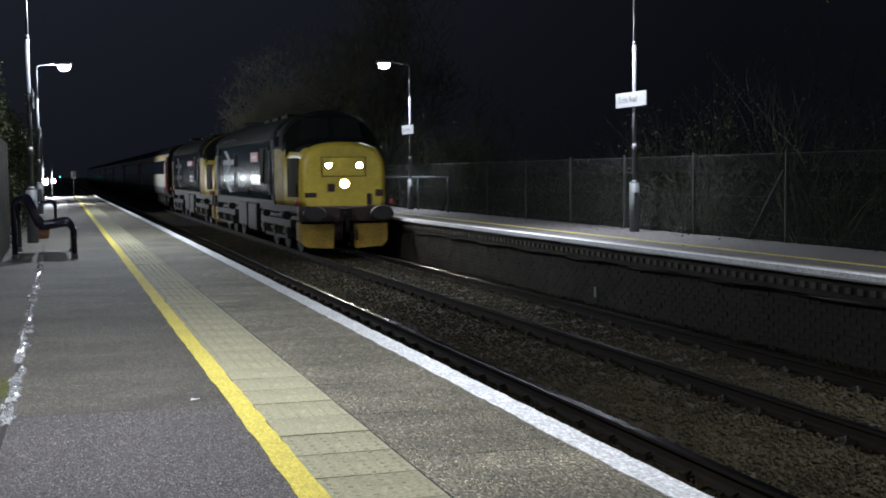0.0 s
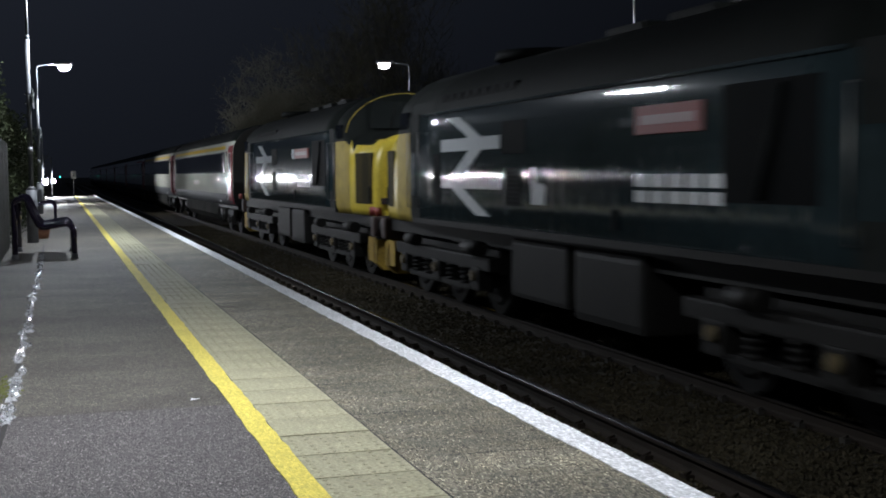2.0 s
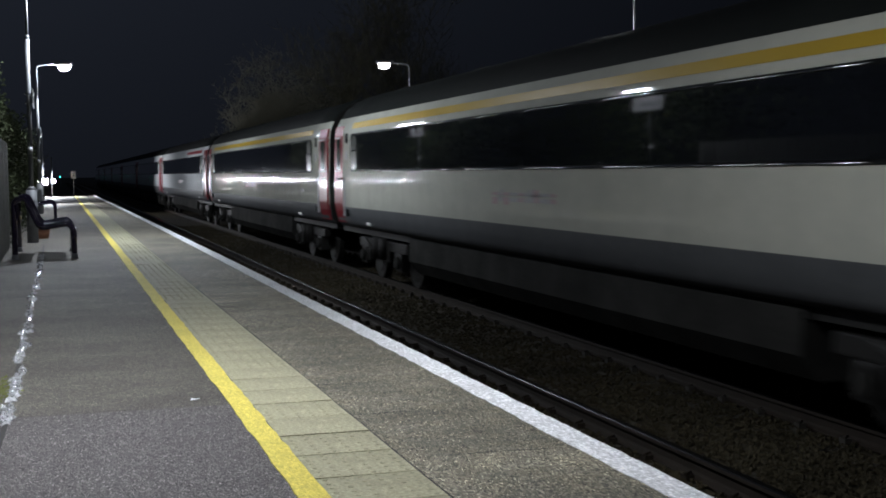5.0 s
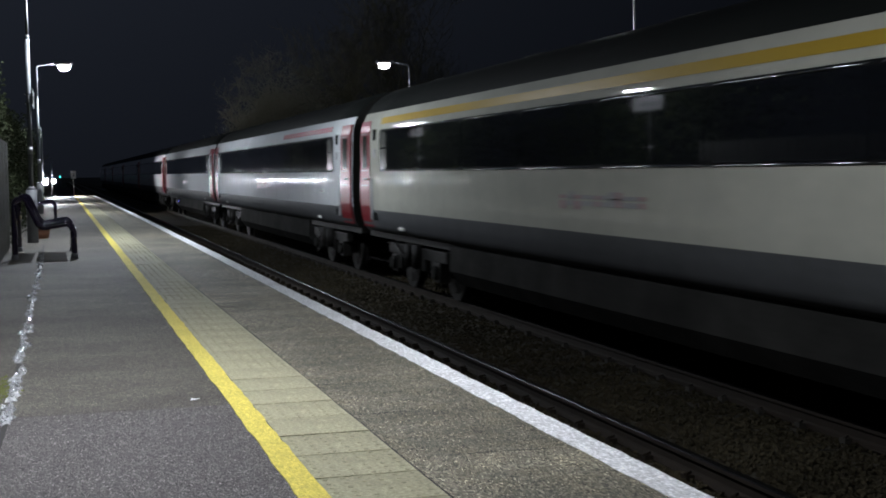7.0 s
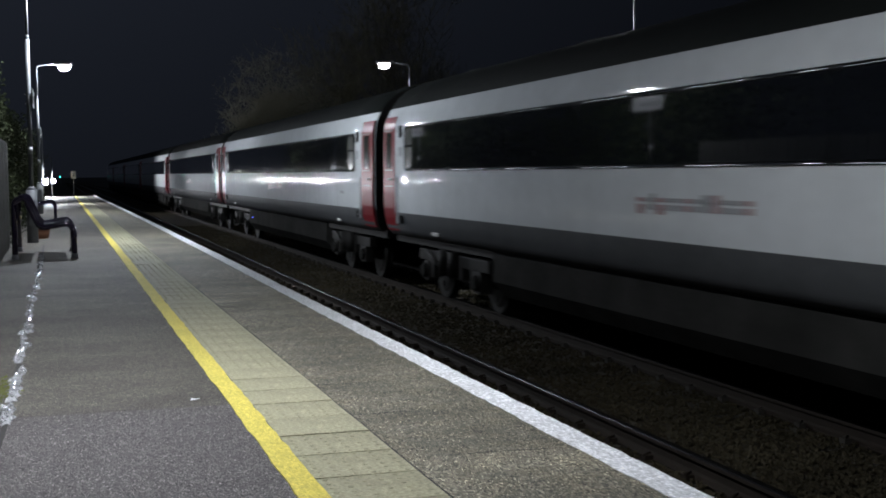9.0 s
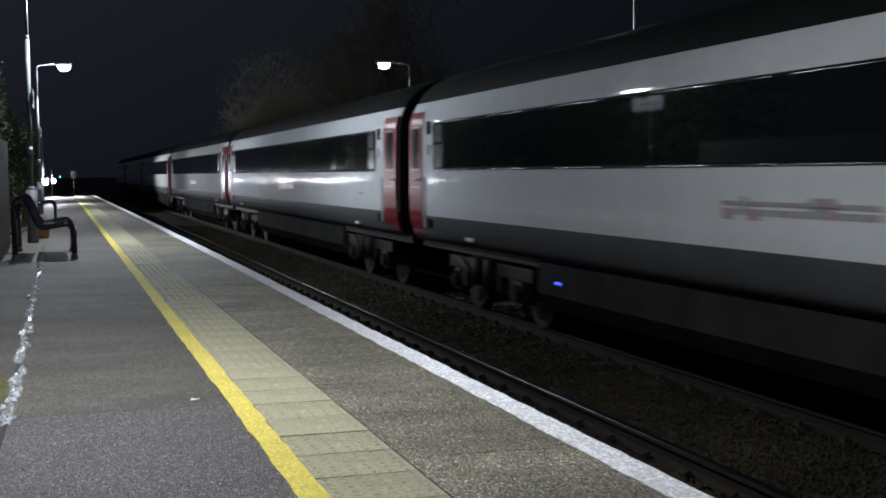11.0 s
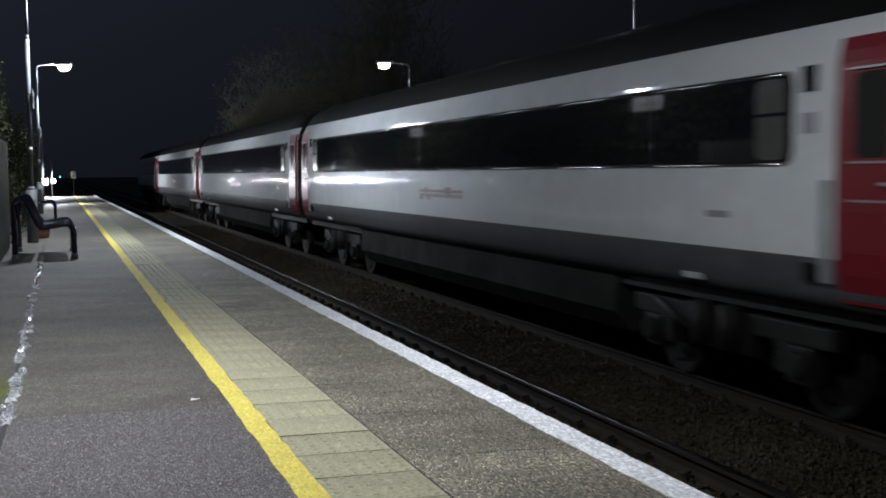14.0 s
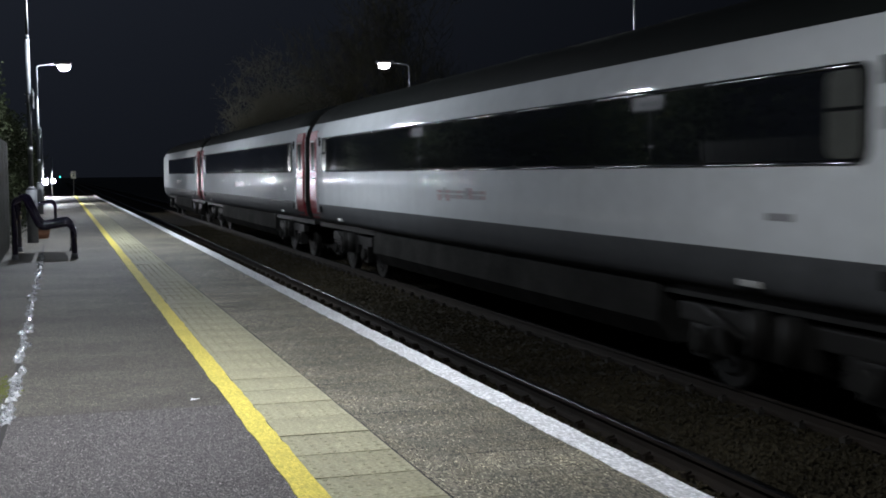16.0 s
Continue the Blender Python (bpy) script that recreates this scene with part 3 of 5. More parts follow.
def slatted(name, parent, side, x, y0, y1, z0, z1, n, label, upright=False, slat_mat=None, on_nose=False):
    bm = bmesh.new()
    side_plate(bm, side, x, y0, y1, z0, z1, 0.004)
    if on_nose:
        bmesh.ops.subdivide_edges(bm, edges=[e for e in bm.edges if abs(e.verts[0].co.y - e.verts[1].co.y) > 0.3], cuts=4)
        nose_taper(bm, side, x, True)
    g = part(name, bm, NOSE_BACK if on_nose else GRILLE, parent, label)
    bm = bmesh.new()
    for k in range(n):
        if upright:
            d = (y1 - y0) / n
            side_plate(bm, side, x, y0 + d * k + d * 0.1, y0 + d * k + d * 0.55, z0 + 0.02, z1 - 0.02, 0.010)
        else:
            d = (z1 - z0) / n
            side_plate(bm, side, x, y0 + 0.02, y1 - 0.02, z0 + d * k + d * 0.1, z0 + d * k + d * 0.5, 0.010)
    if on_nose:
        nose_taper(bm, side, x, True)
    part("slats", bm, slat_mat or SLAT, g)["kind"] = "stuff"
    return g


def wheel_mesh(radius, gauge=0.72):
    bm = bmesh.new()
    for s in (-1, 1):
        tube(bm, (s * gauge, 0, 0), (s * (gauge + 0.11), 0, 0), radius, radius, 28)
        tube(bm, (s * (gauge - 0.03), 0, 0), (s * gauge, 0, 0), radius + 0.028, radius + 0.028, 28)
        tube(bm, (s * (gauge + 0.11), 0, 0), (s * (gauge + 0.125), 0, 0), radius * 0.78, radius * 0.7, 28)
        tube(bm, (s * (gauge + 0.12), 0, 0), (s * (gauge + 0.19), 0, 0), 0.12, 0.10, 14)
        for a in range(3):
            c, d = math.cos(a * 2.094) * radius * 0.5, math.sin(a * 2.094) * radius * 0.5
            tube(bm, (s * (gauge + 0.11), c, d), (s * (gauge + 0.135), c, d), 0.05, 0.05, 8)
    tube(bm, (-gauge, 0, 0), (gauge, 0, 0), 0.085, 0.085, 12)
    return mesh_of("wheelset", bm, [UNDER_BLACK])


COACH_WHEEL, LOCO_WHEEL = wheel_mesh(0.457), wheel_mesh(0.57)


def wheelset(me, parent, y, radius):
    ob = piece("wheelset", me, parent, pose(0, y, radius))
    WHEELS.append((ob, y, radius))
    return ob


def coach_bogie(t, y):
    bm = bmesh.new()
    for s in (-1, 1):
        x0, x1 = sorted((s * 1.0, s * 1.14))
        box(bm, x0, x1, y - 1.75, y + 1.75, 0.62, 0.80, 0.02)
        box(bm, x0, x1, y - 0.55, y + 0.55, 0.42, 0.66, 0.03)
        for d in (-1.3, 1.3):
            box(bm, x0 - 0.02, x1 + 0.02, y + d - 0.17, y + d + 0.17, 0.30, 0.62, 0.03)
            box(bm, x0, x1, y + d * 0.78 - 0.1, y + d * 0.78 + 0.1, 0.36, 0.64, 0.02)
        x = s * 1.16
        tube(bm, (x, y - 0.25, 0.45), (x, y - 0.25, 0.85), 0.11, 0.11, 12)
        tube(bm, (x, y + 0.25, 0.45), (x, y + 0.25, 0.85), 0.11, 0.11, 12)
        tube(bm, (x, y + 0.5, 0.55), (x, y + 1.2, 0.78), 0.035, 0.035, 8)
    box(bm, -1.0, 1.0, y - 0.3, y + 0.3, 0.55, 0.8)
    b = part("bogie", bm, UNDER_BLACK, t, "black steel bogie frame with coil springs")
    for s in (-1, 1):
        for d in (-1.3, 1.3):
            bm = bmesh.new()
            xx = s * 1.16
            tube(bm, (xx, y + d, 0.457), (xx + s * 0.07, y + d, 0.457), 0.12, 0.10, 12)
            part("axlebox", bm, UNDER_GREY, b, "grimy axlebox cover")
    for d in (-1.3, 1.3):
        wheelset(COACH_WHEEL, b, y + d, 0.457)


COACH_HALF = [(1.24, 0.98), (1.32, 1.10), (1.345, 1.25), (1.366, 1.385), (1.3745, 1.70), (1.3665, 2.09), (1.3625, 2.5), (1.352, 2.84), (1.335, 2.93),
              (1.30, 3.06), (1.24, 3.18), (1.12, 3.36), (0.92, 3.53), (0.62, 3.66), (0.3, 3.72), (0.0, 3.74)]


def coach_x(z):
    for (xa, za), (xb, zb) in zip(COACH_HALF, COACH_HALF[1:]):
        if za <= z <= zb:
            return xa + (xb - xa) * (z - za) / (zb - za)
    return 1.3


def coach(s0, length, stripe, label, van=False, white=None, inset_front=0.0):
    t = thing("driving_van" if van else "railway_coach", pose(CX, 0, RAIL_Z), label, "railway coach", "train vehicles")
    a, b = 0.27 + inset_front, length - (0.30 if inset_front else 0.52)

    def paint(c):
        return 3 if c.y < a + 0.01 or c.y > b - 0.01 else (1 if c.z < 1.385 else (2 if c.z > 3.18 else 0))
    bm = bmesh.new()
    ys = [a, a + 0.06] + [a + 0.06 + (b - a - 0.12) * k / 14 for k in range(1, 14)] + [b - 0.06, b]
    secs = []
    for y in ys:
        k = 0.965 if y in (a, b) else 1.0
        secs.append((y, [(x * k, z - (0.02 if k < 1 and z > 3.2 else 0)) for x, z in COACH_HALF]))
    loft(bm, secs, paint=paint)
    body = part("body", bm, [white or WHITE_BODY, GREY_SKIRT, ROOF_GREY, UNDER_BLACK], t, "white upper body over a grey lower panel")
    # gangways
    for y0, y1, on in ((0.0, a + 0.02, True), (b - 0.02, length, not van)):
        if on:
            bm = bmesh.new()
            for k in range(3):
                d = (y1 - y0) / 3
                box(bm, -0.72, 0.72, y0 + d * k + 0.005, y0 + d * (k + 1) - 0.005, 1.1, 3.3, 0.03)
            part("gangway_bellows", bm, UNDER_BLACK, t, "black ribbed gangway bellows")
    for s in (-1, 1):
        # the long dark window band with its panes
        w0, w1 = 1.98, (length - 3.6 if van else length - (1.66 if inset_front else 1.98))
        bm = bmesh.new()
        round_window(bm, s, 1.362, w0, w1, 2.09, 2.84, 0.13, 0.012)
        band = part("window_band", bm, GRILLE, body, "black window band with rounded ends")
        n = 8 if not van else 6
        for k in range(n):
            d = (w1 - w0 - 0.1) / n
            bm = bmesh.new()
            round_window(bm, s, 1.366, w0 + 0.05 + d * k + 0.012, w0 + 0.05 + d * (k + 1) - 0.012, 2.13, 2.80, 0.09, 0.013)
            pane = part("window_pane", bm, DARK_GLASS, band)
            for z in (2.105, 2.815):
                bm = bmesh.new()
                tube(bm, (s * 1.378, w0 + 0.05 + d * k + 0.14, z), (s * 1.378, w0 + 0.05 + d * (k + 1) - 0.14, z), 0.009, None, 10)
                part("trim", bm, BRIGHT_TRIM, band, "bright metal strip")
        for y0, y1 in ((w0 + 0.07, w0 + 0.52), (w1 - 0.52, w1 - 0.07)):
            bm = bmesh.new()
            round_window(bm, s, 1.366, y0, y1, 2.14, 2.79, 0.09, 0.016)
            blind = part("frosted_pane", bm, FROSTED, band, "pale frosted end pane")
            bm = bmesh.new()
            side_plate(bm, s, 1.37, y0 + 0.01, y1 - 0.01, 2.49, 2.52, 0.016)
            part("glazing_bar", bm, GRILLE, blind)
        # end doors
        for y0, dw in (((a + 0.015, 0.86), (length - (1.06 if inset_front else 1.245), 0.73 if inset_front else 0.71)) if not van else ((a + 0.015, 0.86),)):
            bm = bmesh.new()
            for z0, z1 in zip([1.06, 1.28, 1.45, 1.75, 2.09, 2.5, 2.84, 2.93, 2.99], [1.28, 1.45, 1.75, 2.09, 2.5, 2.84, 2.93, 2.99, 3.03]):
                xa, xb = coach_x(z0) + 0.012, coach_x(z1) + 0.012
                va = [bm.verts.new((s * xx, y, z)) for xx, y, z in ((xa, y0, z0), (xa, y0 + dw, z0), (xb, y0 + dw, z1), (xb, y0, z1),
                                                                    (xa - .05, y0, z0), (xa - .05, y0 + dw, z0), (xb - .05, y0 + dw, z1), (xb - .05, y0, z1))]
                for q in ((0, 1, 2, 3), (4, 7, 6, 5), (0, 4, 5, 1), (1, 5, 6, 2), (2, 6, 7, 3), (3, 7, 4, 0)):
                    bm.faces.new([va[i] for i in q])
            bmesh.ops.remove_doubles(bm, verts=bm.verts, dist=0.0005)
            door = part("door", bm, RED_DOOR, body, "red slam door")
            bm = bmesh.new()
            round_window(bm, s, 1.368, y0 + dw * 0.26, y0 + dw * 0.74, 2.14, 2.76, 0.06, 0.014)
            part("door_window", bm, DOOR_BLIND, door, "dark door window")
            for z in (2.11, 2.79, 1.83):
                bm = bmesh.new()
                side_plate(bm, s, 1.372, y0 + dw * 0.18, y0 + dw * 0.82, z - 0.009, z + 0.009, 0.016)
                part("door_rail", bm, STEEL, door)
            bm = bmesh.new()
            yh = y0 + dw + 0.06 if y0 < 5 else y0 - 0.2
            for i in range(4):
                side_plate(bm, s, 1.372, yh + 0.035 * i, yh + 0.035 * i + 0.022, 1.2, 1.98, 0.008)
            part("hinge_strip", bm, FADED_GREY, door, "ribbed pale hinge cover")
            bm = bmesh.new()
            tube(bm, (s * 1.41, y0 + 0.15, 1.95), (s * 1.41, y0 + 0.27, 1.95), 0.018)
            tube(bm, (s * 1.37, y0 + 0.15, 1.95), (s * 1.42, y0 + 0.15, 1.95), 0.014)
            part("door_handle", bm, STEEL, door, "bright steel door handle")
            near = y0 < 5
            yy = y0 + 1.14 if near else y0 - 0.44
            bm = bmesh.new()
            side_plate(bm, s, 1.366, yy, yy + 0.17, 2.66, 2.86, 0.008, 0.0)
            part("door_lamp_panel", bm, GRILLE, body, "small black indicator panel")
            bm = bmesh.new()
            side_plate(bm, s, 1.37, yy, yy + 0.17, 2.34, 2.50, 0.006)
            part("notice", bm, FADED_GREY, body, "small grey notice")
            bm = bmesh.new()
            side_plate(bm, s, 1.36, yy - 0.02, yy + 0.14, 1.20, 1.34, 0.03, 0.01)
            part("step_hatch", bm, SLAT, body)
        # stripe over the windows
        if stripe:
            mat, y0, y1 = stripe
            bm = bmesh.new()
            lo, hi = 2.94, 3.055
            side_v = [(coach_x(lo) + 0.006, lo), (coach_x(hi) + 0.006, hi)]
            q = [bm.verts.new((s * x, y, z)) for (x, z) in side_v for y in (y0, y1)]
            q2 = [bm.verts.new((s * (x - 0.02), y, z)) for (x, z) in side_v for y in (y0, y1)]
            bm.faces.new((q[0], q[1], q[3], q[2]))
            bm.faces.new((q2[0], q2[2], q2[3], q2[1]))
            for i, j in ((0, 1), (1, 3), (3, 2), (2, 0)):
                bm.faces.new((q[i], q2[i], q2[j], q[j]))
            part("stripe", bm, mat, body, "coloured stripe over the windows")
        # operator's name, as plain bars
        m = length * 0.5
        y = m - 1.13
        for k in range(13):
            w, up, down = (0.13, 0.15, 0.16, 0.12, 0.15, 0.15, 0.12, 0.15, 0.15, 0.16, 0.09, 0.08, 0.15)[k], 0.04 * (k in (3, 4, 10)), 0.04 * (k in (9, 12))
            bm = bmesh.new()
            side_plate(bm, s, 1.371, y, y + w, 1.68 - down, 1.735 + up, 0.008)
            side_plate(bm, s, 1.371, y, y + w, 1.758, 1.80 + up, 0.008)
            part("name_bar", bm, FADED_GREY if k % 3 else FADED_RED, body)
            y += w + 0.035
        bm = bmesh.new()
        side_plate(bm, s, 1.371, 2.95, 3.33, 1.65, 1.71, 0.008)
        part("number_bar", bm, FADED_GREY, body)
        # pale blocks at the foot of the side, over the bogies
        for y in (3.66, length - 3.30):
            bm = bmesh.new()
            side_plate(bm, s, 1.32, y - 0.17, y + 0.17, 1.07, 1.125, 0.02, 0.008)
            part("jacking_pad", bm, CREAM, body, "pale painted block")
    # underframe between the bogies
    bm = bmesh.new()
    strip(bm, [(-1.18, 1.02), (-1.2, 0.55), (-1.02, 0.33), (1.02, 0.33), (1.2, 0.55), (1.18, 1.02)], 5.6, length - 5.6, closed=True)
    part("underframe_skirt", bm, UNDER_GREY, t, "grimy dark grey equipment skirt")
    bm = bmesh.new()
    box(bm, -1.15, 1.15, 0.35, length - 0.35, 0.86, 1.0)
    part("sole_bar", bm, UNDER_BLACK, t)
    bm = bmesh.new()
    for y in (0.05, length - 0.05 - 0.3):
        box(bm, -0.15, 0.15, y, y + 0.3, 0.8, 1.05, 0.02)
    part("coupler", bm, UNDER_BLACK, t)
    coach_bogie(t, 3.5)
    coach_bogie(t, length - 3.5)
    # roof ribs and ventilators
    for k in range(5):
        bm = bmesh.new()
        y = 2.2 + (length - 4.4) * k / 4
        box(bm, -0.3, 0.3, y - 0.35, y + 0.35, 3.70, 3.758, 0.015)
        part("roof_vent", bm, ROOF_GREY, t)
    if van:
        for s in (-1, 1):
            bm = bmesh.new()
            box(bm, s * 0.55 - 0.42, s * 0.55 + 0.42, b - 0.03, b + 0.015, 2.3, 2.95, 0.01)
            part("rear_window", bm, DARK_GLASS, body)
    TRAIN.append((t, s0))
    return t


BODY_HALF = [(1.29, 1.24), (1.34, 1.38), (1.35, 1.72), (1.35, 2.30), (1.345, 2.72), (1.325, 2.95), (1.25, 3.18), (1.08, 3.38), (0.85, 3.55), (0.57, 3.67), (0.27, 3.735), (0.0, 3.755)]


def nose_half(w, top):
    d = top - 2.89
    return [(w * .965, 1.24), (w, 1.38), (w, 1.72), (w * .998, 2.12 + d * .5), (w * .985, 2.30 + d * .7), (w * .955, 2.46 + d), (w * .885, 2.615 + d),
            (w * .775, 2.73 + d), (w * .61, 2.81 + d), (w * .41, 2.86 + d), (w * .2, 2.884 + d), (0, 2.89 + d)]


def loco_bogie(t, y):
    bm = bmesh.new()
    for s in (-1, 1):
        x0, x1 = sorted((s * 1.02, s * 1.2))
        box(bm, x0, x1, y - 2.5, y + 2.5, 0.66, 0.86, 0.03)
        for d in (-1.9, 0.0, 1.9):
            box(bm, x0 - 0.02, x1 + 0.02, y + d - 0.2, y + d + 0.2, 0.36, 0.7, 0.03)
        for d in (-1.3, -0.62, 0.62, 1.3):
            for e in range(4):
                tube(bm, (s * 1.13, y + d, 0.42 + e * 0.07), (s * 1.13, y + d, 0.46 + e * 0.07), 0.10, 0.10, 12)
        box(bm, x0, x1, y - 1.6, y + 1.6, 0.34, 0.42, 0.01)
        tube(bm, (s * 1.24, y - 2.3, 0.98), (s * 1.24, y - 1.6, 0.98), 0.11, 0.11, 12)
        tube(bm, (s * 1.24, y + 1.0, 0.95), (s * 1.24, y + 1.5, 0.95), 0.10, 0.10, 12)
    box(bm, -1.0, 1.0, y - 2.4, y + 2.4, 0.6, 0.95)
    b = part("bogie", bm, UNDER_BLACK, t, "black six-wheel bogie with coil springs")
    for d in (-1.9, 0.0, 1.9):
        for s in (-1, 1):
            bm = bmesh.new()
            tube(bm, (s * 1.2, y + d, 0.57), (s * 1.27, y + d, 0.57), 0.085, 0.07, 12)
            part("axlebox", bm, GRIMY_YELLOW, b, "grimy yellow axlebox cover")
        wheelset(LOCO_WHEEL, b, y + d, 0.57)


def loco_end(t, body, front):
    """Nose, cab and buffer gear of one end; built at the front, turned about for the rear."""
    m = pose(0, 0, 0) if front else pose(0, 18.75, 0, 0, 0, 180)

    def put(name, bm, mat, parent, label=""):
        bm.transform(m)
        return part(name, bm, mat, parent, label)
    bm = bmesh.new()
    secs = [(0.55, nose_half(0.97, 2.74)), (0.57, nose_half(1.03, 2.80)), (0.62, nose_half(1.08, 2.84)), (0.72, nose_half(1.12, 2.87)), (1.0, nose_half(1.17, 2.88)), (1.5, nose_half(1.23, 2.89)), (1.95, nose_half(1.28, 2.91)), (1.985, [(1.24, 1.24), (1.285, 1.38), (1.287, 1.72), (1.287, 2.2), (1.275, 2.62), (1.23, 2.73), (1.12, 2.80), (0.97, 2.85), (0.77, 2.885), (0.52, 2.905), (0.26, 2.917), (0, 2.92)])]
    loft(bm, secs, caps=(True, False), paint=lambda c: 1 if c.y > 0.72 and c.z > 2.66 else 0)
    nose = put("nose", bm, [YELLOW, ROOF_GREY], body, "yellow nose end with a black bonnet")
    # cab: yellow lower sides, black upper part
    bm = bmesh.new()
    mid = [(1.32 * x / 1.35 if i < 5 else x, z) for i, (x, z) in enumerate(BODY_HALF)]
    top = [(x, z) if z < 2.8 else (x * 0.97, z - 0.06) for x, z in mid]
    shoulder = [(1.24, 1.24), (1.285, 1.38), (1.287, 1.72), (1.287, 2.2), (1.275, 2.62), (1.23, 2.73), (1.12, 2.80), (0.97, 2.85), (0.77, 2.885), (0.52, 2.905), (0.26, 2.917), (0, 2.92)]
    loft(bm, [(1.98, shoulder), (2.26, top), (2.36, mid), (3.05, BODY_HALF)], caps=(False, False),
         paint=lambda c: 0 if c.z < 2.68 else 1)
    cab = put("cab", bm, [CAB_YELLOW, ROOF_GREY], body, "cab with yellow lower sides and black upper half")
    # yellow rim round the cab roof's front
    bm = bmesh.new()
    for a, b in zip(top[5:], top[6:]):
        for s in (-1, 1):
            tube(bm, (s * a[0] * 1.004, 2.26, a[1] + 0.006), (s * b[0] * 1.004, 2.26, b[1] + 0.006), 0.013, 0.013, 8)
    put("roof_rim", bm, BUFFER_STEEL if t is LIT else CAB_YELLOW, cab, "thin dark rim round the cab roof" if t is LIT else "thin yellow rim round the cab roof")
    # windscreens and cab side windows
    for s in (-1, 1):
        bm = bmesh.new()
        x0, x1 = sorted((s * 0.06, s * 0.86))
        v = []
        for dz in (0.0, 0.03):
            v.append([bm.verts.new(p) for p in ((x0 if s > 0 else x0 * 1.0, 1.985 - dz, 2.97), (x1, 1.985 - dz, 2.97), (x1 if s < 0 else x1 * 0.9, 2.20 - dz, 3.52), (x0 if s > 0 else x0 * 0.9, 2.20 - dz, 3.52))])
        bm.faces.new(v[1])
        bm.faces.new(list(reversed(v[0])))
        for k in range(4):
            bm.faces.new((v[0][k], v[0][(k + 1) % 4], v[1][(k + 1) % 4], v[1][k]))
        put("windscreen", bm, WINDSCREEN, cab, "dark cab windscreen")
        bm = bmesh.new()
        tube(bm, (s * 0.45, 1.93, 2.95), (s * 0.28, 2.10, 3.42), 0.012, 0.008, 6)
        put("wiper", bm, UNDER_BLACK, cab)
        bm = bmesh.new()
        round_window(bm, s, 1.335, 2.42, 2.98, 2.78, 3.06, 0.05, 0.008)
        put("side_window", bm, DARK_GLASS, cab, "dark cab side window")
        bm = bmesh.new()
        side_plate(bm, s, 1.345, 3.12, 3.62, 1.32, 3.0, 0.004, 0.0)
        door = put("cab_door", bm, ROOF_GREY, body, "black cab door")
        bm = bmesh.new()
        for y in (3.06, 3.68):
            tube(bm, (s * 1.39, y, 1.5), (s * 1.39, y, 2.7), 0.011, 0.011, 8)
            for z in (1.5, 2.7):
                tube(bm, (s * 1.34, y, z), (s * 1.39, y, z), 0.010, 0.010, 6)
        put("grab_rail", bm, STEEL, body, "steel grab rail")
        # nose side grille
        if front:
            g = slatted("nose_grille", nose, s, 1.222, 0.74, 1.66, 1.46, 2.46, 22, "grimy louvred nose grille", on_nose=True, slat_mat=NOSE_SLAT)
        else:
            g = slatted("nose_grille", nose, s, 1.222, 18.75 - 1.66, 18.75 - 0.74, 1.46, 2.46, 22, "grimy louvred nose grille", on_nose=True, slat_mat=NOSE_SLAT)
        bm = bmesh.new()
        box(bm, *sorted((s * 1.10, s * 1.17)), 0.82, 0.93, 1.5, 1.8, 0.01)
        put("side_bracket", bm, GRILLE, nose)
    # headcode panel with two marker lights, and the central headlight
    bm = bmesh.new()
    box(bm, -0.56, 0.56, 0.525, 0.56, 1.99, 2.47, 0.02)
    panel = put("headcode_panel", bm, YELLOW, nose, "raised yellow headcode panel")
    bm = bmesh.new()
    for x0, x1, z0, z1 in ((-.57, .57, 2.465, 2.48), (-.57, .57, 1.98, 1.995), (-.575, -.56, 1.98, 2.48), (.56, .575, 1.98, 2.48)):
        box(bm, x0, x1, 0.515, 0.54, z0, z1)
    put("panel_seal", bm, ROOF_GREY, panel, "black rubber seal")
    for s in (-1, 1):
        bm = bmesh.new()
        tube(bm, (s * 0.40, 0.50, 2.26), (s * 0.40, 0.53, 2.26), 0.105, 0.115, 20)
        ring = put("lamp_rim", bm, GRILLE, panel)
        bm = bmesh.new()
        tube(bm, (s * 0.40, 0.492, 2.26), (s * 0.40, 0.51, 2.26), 0.062, 0.07, 20)
        put("marker_light", bm, HEADLIGHT if front and t is LIT else DARK_GLASS, ring, "lit white marker light" if front and t is LIT else "dark marker light")
    bm = bmesh.new()
    tube(bm, (0.0, 0.44, 1.80), (0.0, 0.56, 1.80), 0.135, 0.15, 20)
    ring = put("headlight_housing", bm, YELLOW, nose)
    bm = bmesh.new()
    tube(bm, (0.0, 0.425, 1.80), (0.0, 0.45, 1.80), 0.088, 0.095, 20)
    put("headlight", bm, HEADLIGHT if front and t is LIT else DARK_GLASS, ring, "lit white headlight" if front and t is LIT else "dark headlight")
    for x, z, w, h in ((-0.33, 1.70, 0.18, 0.2), (-0.86, 1.52, 0.3, 0.12), (0.92, 1.56, 0.2, 0.17), (0.66, 1.40, 0.12, 0.3)):
        bm = bmesh.new()
        box(bm, x - w / 2, x + w / 2, 0.50, 0.56, z - h / 2, z + h / 2, 0.012)
        put("jumper_socket", bm, RUST_GRIME, nose, "grimy black socket box")
    # buffer beam, buffers, coupling, hoses, valance
    bm = bmesh.new()
    box(bm, -1.19, 1.19, 0.42, 0.72, 0.84, 1.24, 0.06)
    beam = put("buffer_beam", bm, RUST_GRIME, t, "grimy dark red buffer beam")
